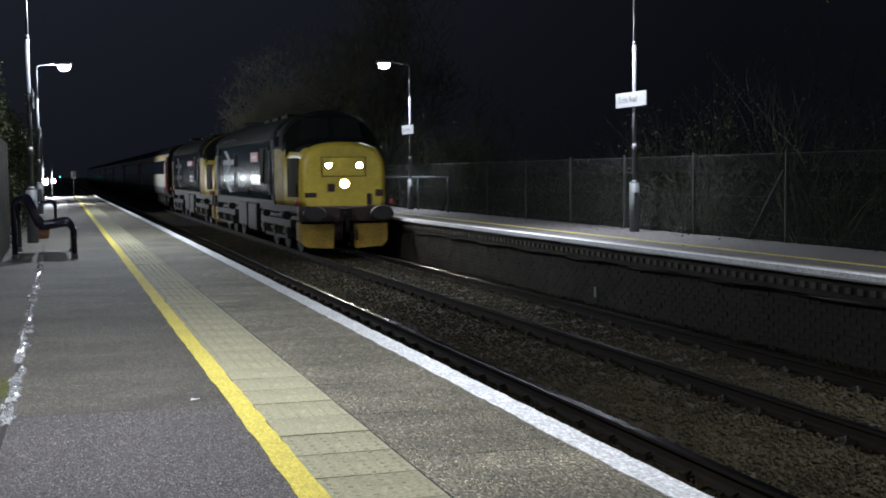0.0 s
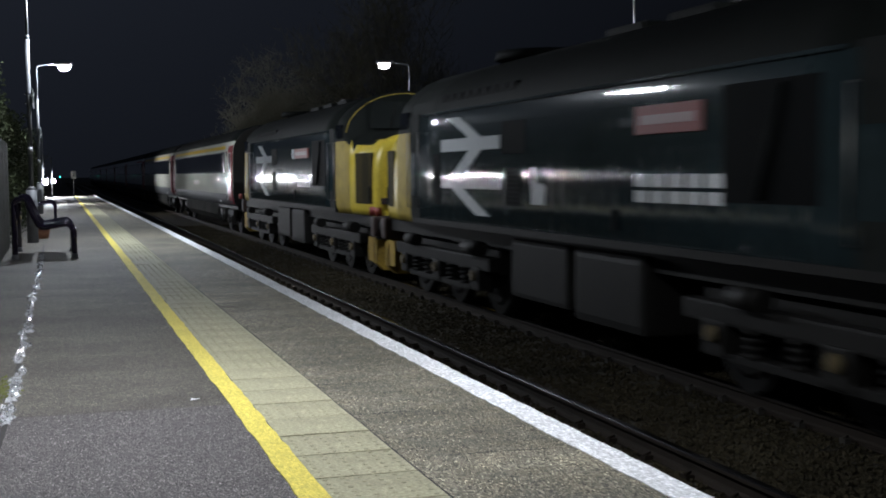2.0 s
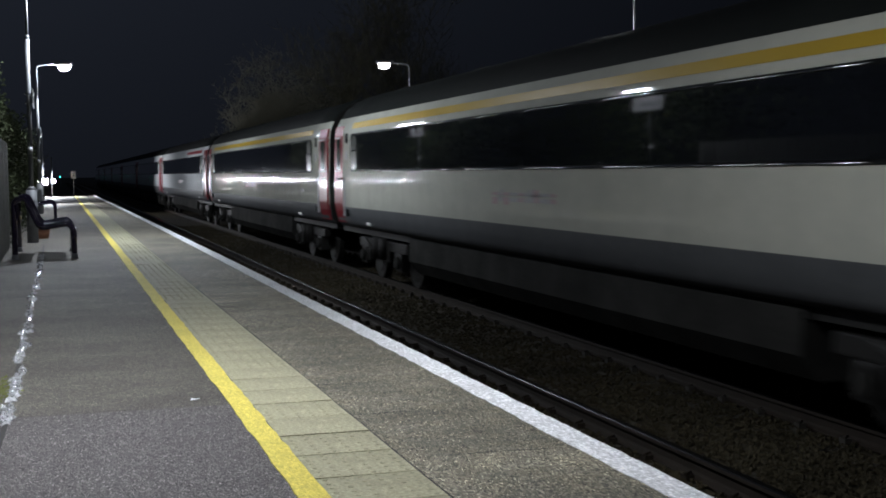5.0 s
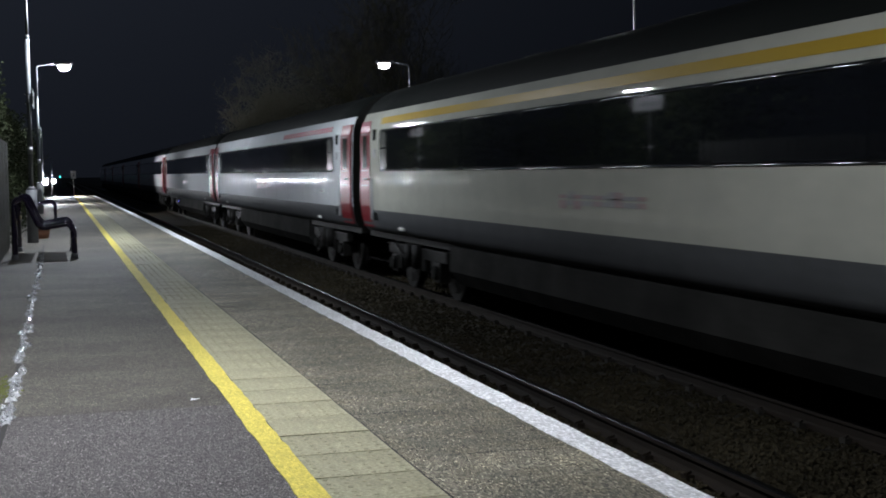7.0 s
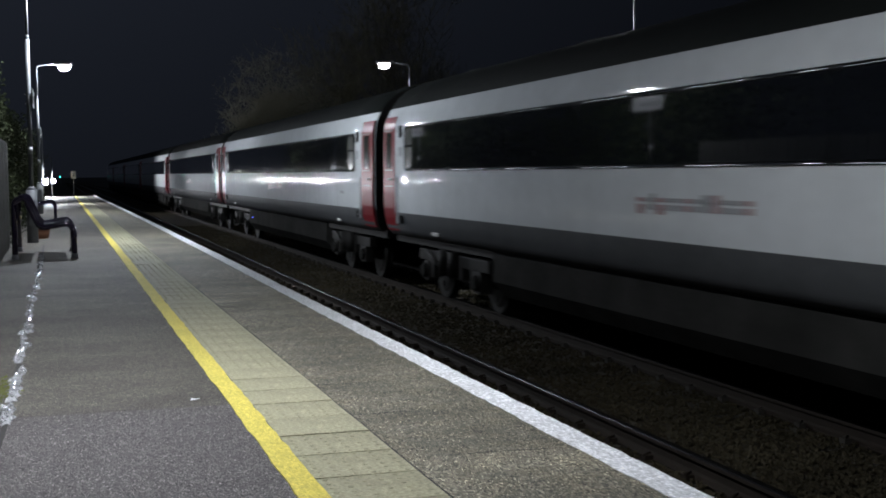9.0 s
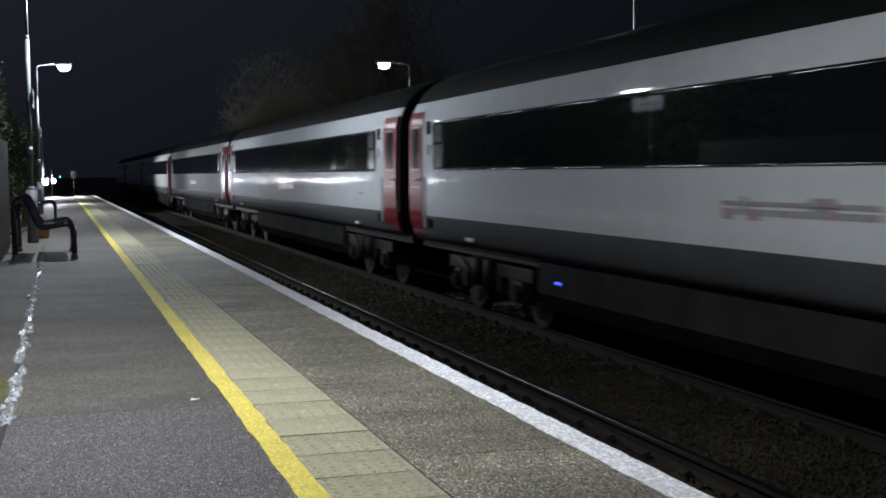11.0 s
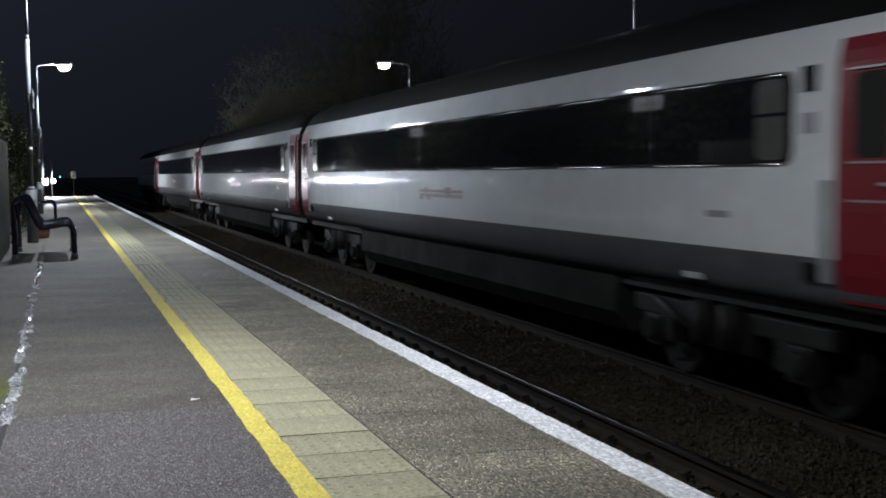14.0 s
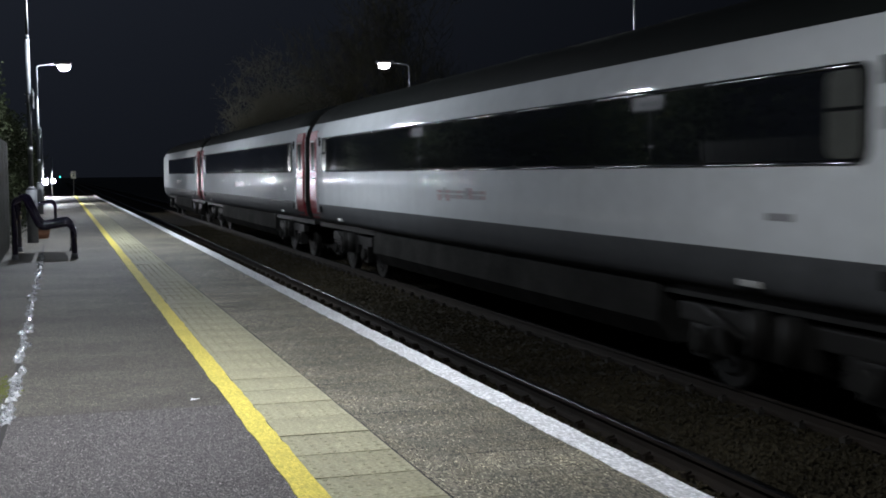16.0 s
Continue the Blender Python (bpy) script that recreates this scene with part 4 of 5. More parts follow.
    for s in (-1, 1):
        bm = bmesh.new()
        tube(bm, (s * 0.865, 0.42, 1.06), (s * 0.865, 0.16, 1.06), 0.15, 0.12, 16)
        tube(bm, (s * 0.865, 0.20, 1.06), (s * 0.865, 0.05, 1.06), 0.075, 0.075, 14)
        head = len(bm.verts)
        tube(bm, (s * 0.865, 0.0, 1.06), (s * 0.865, 0.05, 1.06), 0.26, 0.30, 24)
        bm.verts.ensure_lookup_table()
        for v in bm.verts[head:]:
            v.co.z = 1.06 + (v.co.z - 1.06) * 0.66
        put("buffer", bm, BUFFER_STEEL, beam, "black oval buffer")
        bm = bmesh.new()
        tube(bm, (s * 1.22, 0.40, 1.26), (s * 1.22, 0.40, 1.42), 0.06, 0.06, 10)
        put("lamp_iron", bm, BUFFER_RED, beam)
        bm = bmesh.new()
        for x in (0.12, 0.20, 0.27):
            bar_path(bm, [(s * x, 0.42, 0.98), (s * x, 0.30, 0.9), (s * x, 0.28, 0.6), (s * x * 1.03, 0.34, 0.38)], 0.026, 8)
        put("brake_hose", bm, RUST_GRIME, beam)
        # valance half with a chamfered foot
        pts = [(0.26, 0.78), (1.12, 0.78), (1.12, 0.34), (0.98, 0.20), (0.30, 0.16)]
        bm = bmesh.new()
        f = [bm.verts.new((s * x, 0.50, z)) for x, z in pts]
        k = [bm.verts.new((s * x, 0.75, z)) for x, z in pts]
        bm.faces.new(f)
        bm.faces.new(list(reversed(k)))
        for i in range(5):
            bm.faces.new((f[i], f[(i + 1) % 5], k[(i + 1) % 5], k[i]))
        put("valance", bm, DIRTY_YELLOW, beam, "dirty yellow snow plough valance")
        bm = bmesh.new()
        side_plate(bm, s, 1.10, 0.62, 1.15, 0.36, 0.82, 0.02)
        put("side_valance", bm, DIRTY_YELLOW, beam)
    bm = bmesh.new()
    box(bm, -0.16, 0.16, 0.30, 0.45, 0.86, 1.18, 0.02)
    bar_path(bm, [(0, 0.30, 1.05), (0, 0.18, 1.0), (0, 0.14, 0.8), (0, 0.2, 0.55)], 0.05, 8)
    put("coupling_hook", bm, UNDER_BLACK, beam)


def locomotive(s0, label, lit, emblem):
    global LIT
    t = thing("locomotive", pose(CX, 0, RAIL_Z), label, "locomotive", "train vehicles")
    LIT = t if lit else None
    bm = bmesh.new()
    ys = [3.05 + (15.70 - 3.05) * k / 10 for k in range(11)]
    loft(bm, [(y, BODY_HALF) for y in ys], caps=(True, True), paint=lambda c: 1 if c.z > 3.02 else 0)
    body = part("body", bm, [BLUE, ROOF_GREY], t, "dark blue body side under a black roof")
    loco_end(t, body, True)
    loco_end(t, body, False)
    for s in (-1, 1):
        # double arrow: two bars and three slanting strokes, as plain shapes
        bm = bmesh.new()
        prism(bm, s, 1.352, [(11.3, 2.37), (13.9, 2.37), (13.9, 2.55), (11.3, 2.55)])
        prism(bm, s, 1.352, [(11.3, 1.83), (13.9, 1.83), (13.9, 2.01), (11.3, 2.01)])
        prism(bm, s, 1.352, [(13.55, 2.86), (13.0, 2.86), (12.05, 2.55), (12.6, 2.55)])
        prism(bm, s, 1.352, [(12.6, 2.37), (12.05, 2.37), (12.85, 2.01), (13.4, 2.01)])
        prism(bm, s, 1.352, [(13.4, 1.83), (12.85, 1.83), (11.75, 1.46), (12.3, 1.46)])
        part("arrow_logo", bm, LOGO_WHITE, body, "large white arrow logo")
        if emblem:
            bm = bmesh.new()
            prism(bm, s, 1.352, [(10.14, 1.66), (9.74, 1.66), (9.69, 1.86), (9.78, 1.93), (9.92, 1.90), (10.02, 1.98), (10.05, 2.12), (10.17, 2.10), (10.19, 1.95), (10.14, 1.85)])
            part("emblem", bm, LOGO_WHITE, body, "small white emblem")
        for k in range(5):
            bm = bmesh.new()
            y = (5.56 if emblem else 5.95) + (0.36 if emblem else 0.30) * k
            w = 0.28 if emblem else 0.235
            for z0, z1 in ((1.75, 1.865), (1.905, 2.03)):
                prism(bm, s, 1.352, [(y, z0), (y + w, z0), (y + w, z1), (y, z1)])
            part("number_bar", bm, LOGO_WHITE, body)
        bm = bmesh.new()
        side_plate(bm, s, 1.347, *((5.90, 7.25, 2.42, 2.70) if emblem else (6.0, 7.7, 2.43, 2.66)), 0.02, 0.006)
        plate = part("nameplate", bm, PLATE_RED, body, "red cast nameplate")
        bm = bmesh.new()
        p0, p1, pz = (6.02, 7.13, 2.56) if emblem else (6.12, 7.58, 2.545)
        side_plate(bm, s, 1.368, p0, p1, pz - 0.045, pz + 0.045, 0.004)
        part("lettering_bar", bm, PLATE_TEXT, plate)
        if not emblem:
            bm = bmesh.new()
            side_plate(bm, s, 1.347, 7.78, 8.06, 2.43, 2.66, 0.02, 0.006)
            part("crest_plate", bm, FADED_GREY, body, "small pale crest plate")
        # engine room opening with a brace
        bm = bmesh.new()
        side_plate(bm, s, 1.345, 4.1, 5.55, 1.78, 2.80, 0.008)
        win = part("side_window", bm, GRILLE, body, "large black bodyside window with brace")
        bm = bmesh.new()
        tube(bm, (s * 1.358, 4.95, 1.82), (s * 1.358, 4.60, 2.76), 0.05, 0.03, 6)
        part("brace", bm, SLAT, win)
        slatted("upper_grille", body, s, 1.346, 10.37, 11.22, 2.29, 2.72, 8, "black engine room grille", upright=True)
        slatted("lower_grille", body, s, 1.348, 10.52, 11.12, 1.62, 2.12, 9, "black louvred grille")
        slatted("narrow_grille", body, s, 1.348, 13.98, 14.32, 1.58, 2.34, 14, "narrow black louvred grille")
        bm = bmesh.new()
        side_plate(bm, s, 1.348, 7.72, 7.82, 1.44, 1.66, 0.02, 0.006)
        part("filler_cap", bm, GRILLE, body)
        bm = bmesh.new()
        side_plate(bm, s, 1.33, 3.1, 15.6, 1.25, 1.33, 0.02)
        part("sole_bar", bm, UNDER_BLACK, body)
        bm = bmesh.new()
        side_plate(bm, s, 1.325, 3.8, 15.0, 2.95, 2.985, 0.03)
        part("cant_rail", bm, BLUE, body)
        # roof slots along the edge
        for k in range(9):
            bm = bmesh.new()
            y = 10.9 + 0.37 * k
            box(bm, *sorted((s * 1.14, s * 1.27)), y, y + 0.31, 3.0, 3.24, 0.02)
            part("roof_slot", bm, GRILLE, body)
    # roof gear
    bm = bmesh.new()
    tube(bm, (0, 13.1, 3.70), (0, 13.1, 3.83), 0.72, 0.70, 28)
    part("radiator_fan_cowl", bm, ROOF_GREY, body)
    for y in (6.0, 7.6, 9.2):
        bm = bmesh.new()
        box(bm, -0.55, 0.55, y - 0.5, y + 0.5, 3.64, 3.765, 0.04)
        part("roof_hatch", bm, ROOF_GREY, body)
    bm = bmesh.new()
    box(bm, -0.28, 0.28, 7.0, 7.25, 3.76, 3.87, 0.03)
    part("exhaust_port", bm, RUST_GRIME, body)
    # tanks between the bogies
    bm = bmesh.new()
    box(bm, -1.2, 1.2, 7.4, 9.2, 0.34, 1.18, 0.1)
    part("fuel_tank", bm, UNDER_BLACK, t, "grimy black fuel tank")
    bm = bmesh.new()
    box(bm, -1.2, 1.2, 9.4, 11.3, 0.42, 1.18, 0.06)
    part("battery_box", bm, UNDER_BLACK, t, "grimy black battery box")
    bm = bmesh.new()
    box(bm, -1.1, 1.1, 0.9, 17.85, 1.02, 1.25)
    part("underframe", bm, UNDER_BLACK, t)
    loco_bogie(t, 4.05)
    loco_bogie(t, 14.7)
    TRAIN.append((t, s0))
    return t


LIT = None
locomotive(-0.08, "dark blue diesel locomotive with yellow nose and lit headlights", True, True)
locomotive(18.36, "second dark blue diesel locomotive with yellow nose, lights off", False, False)
for k in range(8):
    if k < 2:
        st, lb = (GOLD, 2.0, 21.0), "white and grey railway coach with red doors and gold stripe"
    elif k == 2:
        st, lb = (MAROON, 2.2, 8.2), "white and grey railway coach with red doors and maroon stripe"
    else:
        st, lb = None, "white and grey railway coach with red doors and dark windows"
    car = coach(37.5 + 23.0 * k, 23.0, st, lb, white=WHITE_BODY if k < 2 else CLEAN_WHITE, inset_front=0.0 if k < 2 else (0.12 if k == 2 else 0.25))
    if k == 3:
        bm = bmesh.new()
        box(bm, -1.215, -1.19, 16.68, 16.76, 0.70, 0.73, 0.004)
        part("indicator_lamp", bm, BLUE_GLOW, car, "small lit blue indicator lamp")
coach(37.5 + 23.0 * 8, 18.83, None, "white and grey driving van at the train's tail", van=True, white=CLEAN_WHITE, inset_front=0.25)
# ---- things on and beside the platforms ----
PURPLE_BLACK = material("dark_violet_gloss_paint", (0.016, 0.010, 0.032), 0.10, vary=0.2, scale=8, coat=0.8)
TERRACOTTA = material("terracotta", (0.17, 0.075, 0.04), 0.8, vary=0.25, scale=12, bump=0.3)
SOIL = material("soil", (0.03, 0.024, 0.018), 0.95, vary=0.3, scale=12)
FENCE_WOOD = material("weathered_fence_boards", (0.046, 0.046, 0.043), 0.85, vary=0.35, scale=7, bump=0.4, island=0.3, shine=0.2, bands=0.2)
# far brighter than BARK: lamplight on the broad tree's crown, put into the colour
LAMPLIT_BARK = material("lamplit_twig_bark", (0.33, 0.31, 0.235), 0.9, vary=0.25, scale=12, shine=0.1)
IVY = material("ivy_leaf", (0.018, 0.023, 0.010), 0.75, vary=0.4, scale=20, island=0.6, shine=0.12)
BARK = material("bare_twig_bark", (0.021, 0.021, 0.0125), 0.9, vary=0.3, scale=12, island=0.3, shine=0.1)
# brown twigs lightened to paint in the faint lamplight near the post
HALF_LIT_BARK = material("half_lit_brown_twig_bark", (0.085, 0.078, 0.050), 0.9, vary=0.3, scale=12, island=0.3, shine=0.1)
DRY_LEAF = material("withered_leaf", (0.055, 0.050, 0.022), 0.75, vary=0.3, scale=12, island=0.5, shine=0.15)
WIRE = material("fence_wire", (0.050, 0.057, 0.052), 0.6, metal=0.2, vary=0.2, scale=12)
POST_CONC = material("dark_fence_post", (0.02, 0.021, 0.021), 0.75, vary=0.25, scale=9)
WET_SEAL = material("wet_pale_sealant", (0.45, 0.46, 0.48), 0.12, vary=0.5, scale=18, bump=0.9, bump_scale=26, coat=0.8)
CRACK = material("dark_crack", (0.03, 0.028, 0.027), 0.95, vary=0.2)
SIGNAL_GREEN = glow("green_signal_lens", (0.02, 1.0, 0.55), 26)
FLOOD = glow("floodlight_lens", (0.95, 0.95, 1.0), 380)
MOSS = material("moss", (0.10, 0.11, 0.03), 0.95, vary=0.4, scale=14, bump=0.7)


def rounded(pts, r=0.09, n=5):
    """Round the corners of a bent bar."""
    pts = [Vector(p) for p in pts]
    out = [pts[0]]
    for a, b, c in zip(pts, pts[1:], pts[2:]):
        u, v = (a - b), (c - b)
        d = min(r, u.length * 0.45, v.length * 0.45)
        p, q = b + u.normalized() * d, b + v.normalized() * d
        for k in range(n + 1):
            f = k / n
            out.append(p * (1 - f) ** 2 + b * 2 * f * (1 - f) + q * f ** 2)
    out.append(pts[-1])
    return out


def bench(at, label):
    t = thing("bench", at, label, "bench", "platform benches")
    for y in (0.0, 1.95):
        bm = bmesh.new()
        bar_path(bm, rounded([(-0.40, y, 0.03), (-0.40, y, 0.82), (-0.26, y, 0.88), (-0.06, y, 0.43), (0.32, y, 0.50), (0.40, y, 0.40), (0.40, y, 0.03)], 0.10), 0.041, 12)
        part("end_frame", bm, PURPLE_BLACK, t, "glossy dark violet bent tube frame")
        for x in (-0.40, 0.40):
            bm = bmesh.new()
            tube(bm, (x, y, 0.0), (x, y, 0.07), 0.045, 0.045, 12)
            box(bm, x - 0.06, x + 0.06, y - 0.06, y + 0.06, 0.0, 0.012)
            part("foot", bm, GALV, t, "bare galvanised foot")
    for name, (xa, za), (xb, zb) in (("seat_panel", (-0.04, 0.452), (0.33, 0.508)), ("back_panel", (-0.085, 0.50), (-0.25, 0.86))):
        bm = bmesh.new()
        rows = []
        for k in range(9):
            f = k / 8
            x, z = xa + (xb - xa) * f, za + (zb - za) * f
            dip = 0.012 * math.sin(math.pi * f)
            rows.append([bm.verts.new((x + (dip if name == "back_panel" else 0) * -1, y, z - (dip if name == "seat_panel" else 0) + h)) for y, h in ((0.02, 0), (1.93, 0), (1.93, 0.012), (0.02, 0.012))])
        for a, b in zip(rows, rows[1:]):
            for i in range(4):
                bm.faces.new((a[i], a[(i + 1) % 4], b[(i + 1) % 4], b[i]))
        bm.faces.new(rows[0])
        bm.faces.new(list(reversed(rows[-1])))
        part(name, bm, PURPLE_BLACK, t, "perforated dark violet steel " + name.split("_")[0])
    return t


def planter(at):
    t = thing("planter", at, "brown terracotta flower pot with withered plant", "flower pot")
    bm = bmesh.new()
    tube(bm, (0, 0, 0), (0, 0, 0.20), 0.13, 0.17, 20)
    tube(bm, (0, 0, 0.20), (0, 0, 0.25), 0.185, 0.185, 20)
    part("pot", bm, TERRACOTTA, t)
    bm = bmesh.new()
    tube(bm, (0, 0, 0.245), (0, 0, 0.262), 0.165, 0.15, 16)
    part("soil", bm, SOIL, t)
    rnd = random.Random(3)
    bm = bmesh.new()
    for k in range(26):
        a, r = rnd.random() * 6.28, rnd.uniform(0.02, 0.13)
        p = Vector((math.cos(a) * r, math.sin(a) * r, 0.25))
        q = p + Vector((math.cos(a) * 0.08, math.sin(a) * 0.08, rnd.uniform(0.06, 0.16)))
        tube(bm, p, q, 0.006, 0.003, 4)
    part("plant", bm, IVY, t)


def board_fence():
    t = thing("board_fence", pose(-0.80, 0, 0), "weathered grey vertical board fence along the platform", "fence")
    bm = bmesh.new()
    box(bm, -0.011, 0.011, -0.068, 0.068, 0.02, 1.74, 0.004)
    for v in bm.verts:
        if v.co.z > 1.7:
            v.co.z -= abs(v.co.y) * 0.6
    me = mesh_of("board", bm, FENCE_WOOD)
    rnd = random.Random(8)
    for k in range(200):
        y = 21.4 - 0.145 * k
        piece("board", me, t, pose(rnd.uniform(-.006, .006), y, rnd.uniform(-.015, .015), rnd.uniform(-.5, .5), 0, rnd.uniform(-3, 3)))
    for z in (0.35, 1.0, 1.5):
        bm = bmesh.new()
        box(bm, -0.07, -0.02, -7.6, 21.45, z - 0.04, z + 0.04)
        part("rail", bm, FENCE_WOOD, t)
    for y in (-7.4, -5.2, -2.8, -0.4, 2.0, 4.2, 6.6, 9.0, 11.4, 13.8, 16.2, 18.6, 21.3):
        bm = bmesh.new()
        box(bm, -0.17, -0.07, y - 0.05, y + 0.05, -0.05, 1.72, 0.008)
        part("post", bm, FENCE_WOOD, t)


def leaves(name, count, place, size, mat, label, category, seed):
    """Many small folded leaves as one object."""
    rnd = random.Random(seed)
    verts, faces = [], []
    for k in range(count):
        p = Vector(place(rnd))
        s = size * rnd.uniform(0.6, 1.3)
        rot = Euler((rnd.uniform(-1.2, 1.2), rnd.uniform(-1.2, 1.2), rnd.uniform(0, 6.28))).to_matrix()
        n = len(verts)
        for q in ((0, -1, 0), (0.6, -0.1, 0.25), (0, 1.1, 0.05), (-0.6, -0.1, 0.25), (0, 0, -0.05)):
            verts.append(p + rot @ Vector(q) * s)
        faces += [(n, n + 1, n + 4), (n + 1, n + 2, n + 4), (n + 2, n + 3, n + 4), (n + 3, n, n + 4)]
    me = bpy.data.meshes.new(name)
    me.from_pydata(verts, [], faces)
    me.materials.append(mat)
    return me


class Twigs:
    """Tapered branches gathered into one mesh."""

    def __init__(self, seed):
        self.rnd, self.v, self.f, self.tips, self.finest = random.Random(seed), [], [], [], 0.0035

    def limb(self, p, q, r0, r1, sides):
        d = (q - p)
        if d.length < 1e-5:
            return
        rot = d.to_track_quat("Z", "X").to_matrix()
        n = len(self.v)
        for c, r in ((p, r0), (q, r1)):
            for k in range(sides):
                a = 2 * math.pi * k / sides
                self.v.append(c + rot @ Vector((r * math.cos(a), r * math.sin(a), 0)))
        for k in range(sides):
            self.f.append((n + k, n + (k + 1) % sides, n + sides + (k + 1) % sides, n + sides + k))

    def grow(self, p, d, length, r, depth, spread=0.55, kids=3, lift=0.12, bend=0.16):
        rnd = self.rnd
        steps = 3 if depth > 1 else 2
        sides = 7 if r > 0.05 else (4 if r > 0.012 else 3)
        pts = [p]
        for k in range(steps):
            d = (d + Vector((rnd.gauss(0, bend), rnd.gauss(0, bend), rnd.gauss(0, bend) + lift))).normalized()
            pts.append(pts[-1] + d * length / steps)
        for k in range(steps):
            self.limb(pts[k], pts[k + 1], r * (1 - 0.45 * k / steps), r * (1 - 0.45 * (k + 1) / steps), sides)
        if depth == 0:
            self.tips.append(pts[-1])
            return
        for k in range(kids):
            at = pts[rnd.randint(1, steps)] if k else pts[-1]
            side = Vector((rnd.gauss(0, 1), rnd.gauss(0, 1), rnd.gauss(0, 0.6)))
            nd = (d * (1 - spread * 0.6) + side.normalized() * spread).normalized()
            self.grow(at, nd, length * rnd.uniform(0.58, 0.84), max(self.finest, r * 0.52), depth - 1, spread, kids, lift, bend)

    def mesh(self, name, mat):
        me = bpy.data.meshes.new(name)
        me.from_pydata(self.v, [], self.f)
        me.materials.append(mat)
        return me


def bare_tree(x, y, height, seed, label, depth=5, kids=4, spread=0.6, stems=1, thick=0.12, leafy=0, twig=BARK, finest=0.0035):
    base = RAIL_Z - 0.45
    t = thing("tree", pose(x, y, base), label, "tree", "bare winter trees")
    tr = Twigs(seed)
    cr = Twigs(seed + 50)
    cr.finest = finest
    rnd = random.Random(seed)
    for s in range(stems):
        a = 6.28 * s / max(1, stems) + rnd.random()
        off = Vector((math.cos(a), math.sin(a), 0)) * (0.25 * rnd.random() if stems > 1 else 0)
        d = Vector((math.cos(a) * 0.3, math.sin(a) * 0.3, 1)).normalized() if stems > 1 else Vector((0, 0, 1))
        top = off + d * height * 0.24
        tr.limb(off - Vector((0, 0, 0.1)), off + d * height * 0.1, thick * 1.25, thick, 9)
        tr.limb(off + d * height * 0.1, top, thick, thick * 0.8, 9)
        for k in range(kids + 1):
            side = Vector((rnd.gauss(0, 1), rnd.gauss(0, 1), 0)).normalized()
            nd = (d * 0.8 + side * rnd.uniform(0.2, 0.75)).normalized()
            cr.grow(top - d * height * 0.1 * (k / (kids + 1)), nd, height * rnd.uniform(0.22, 0.34), thick * 0.55, depth - 1, spread, kids)
    o = new("trunk", tr.mesh("trunk", BARK))
    o.parent = t
    o = new("crown", cr.mesh("crown", twig))
    o.parent = t
    if leafy:
        tips = cr.tips
        me = leaves("foliage", leafy, lambda r: tips[r.randrange(len(tips))] + Vector((r.gauss(0, .05), r.gauss(0, .05), r.gauss(0, .05))), 0.045, DRY_LEAF, "", "", seed + 9)
        o = new("foliage", me)
        o.parent = t


def undergrowth():
    """Brambles and dead stems behind the fence on the far side."""
    tw = Twigs(77)
    rnd = tw.rnd
    for k in range(950):
        y = rnd.uniform(9, 52)
        x = 11.5 + abs(rnd.gauss(0, 1.0))
        h = rnd.uniform(0.8, 2.0)
        d = Vector((rnd.gauss(0, .35), rnd.gauss(0, .35), 1)).normalized()
        tw.grow(Vector((x, y, -0.6)), d, h, rnd.uniform(0.0035, 0.008), 1, 0.7, 3, 0.0, 0.3)
    o = new("brambles", tw.mesh("brambles", BARK))
    tagged(o, "tangled bare bramble stems behind the wire fence", "undergrowth", kind="stuff")
    tips = tw.tips
    me = leaves("bramble_leaves", 9000, lambda r: tips[r.randrange(len(tips))] + Vector((r.gauss(0, .2), r.gauss(0, .25), r.gauss(0, .3))), 0.032, IVY, "", "", 12)
    tagged(new("bramble_leaves", me), "sparse dull bramble leaves behind the fence", "undergrowth", kind="stuff")


def hedge():
    """Ivy and shrubs that grow over the near fence line."""
    def place(r):
        y = 21.2 + 44 * r.random() ** 1.3
        h = 2.6 + 0.9 * noise.noise((y * 0.35, 0, 3)) + 0.6 * math.exp(-((y - 24) / 3.0) ** 2)
        z = h * r.random() ** 0.8
        x = -0.95 - 0.5 * noise.noise((y * 0.7, z * 0.9, 7)) - abs(r.gauss(0, 0.45)) + 0.12 * (z < 1.2)
        return (x, y, z)
    me = leaves("hedge", 26000, place, 0.042, IVY, "", "", 4)
    tagged(new("hedge", me), "dark overgrown ivy hedge along the platform", "hedge", kind="stuff")
    tw = Twigs(15)
    for k in range(200):
        y = 21.4 + 44 * tw.rnd.random()
        tw.grow(Vector((-1.7 - abs(tw.rnd.gauss(0, .3)), y, -0.1)), Vector((tw.rnd.gauss(0, .12), tw.rnd.gauss(0, .2), 1)).normalized(), 1.2, 0.02, 2, 0.5, 3)
    tagged(new("hedge_stems", tw.mesh("hedge_stems", BARK)), "woody stems inside the ivy hedge", "hedge", kind="stuff")
    # a taller thicket behind, closing off the view
    def place2(r):
        y = 16 + 60 * r.random()
        z = 4.6 * r.random() ** 0.7 * (0.75 + 0.3 * noise.noise((y * 0.25, 2, 1)))
        return (-2.0 - abs(r.gauss(0, 0.6)), y, z)
    me = leaves("thicket", 16000, place2, 0.06, IVY, "", "", 6)
    tagged(new("thicket", me), "tall dark thicket behind the hedge", "hedge", kind="stuff")


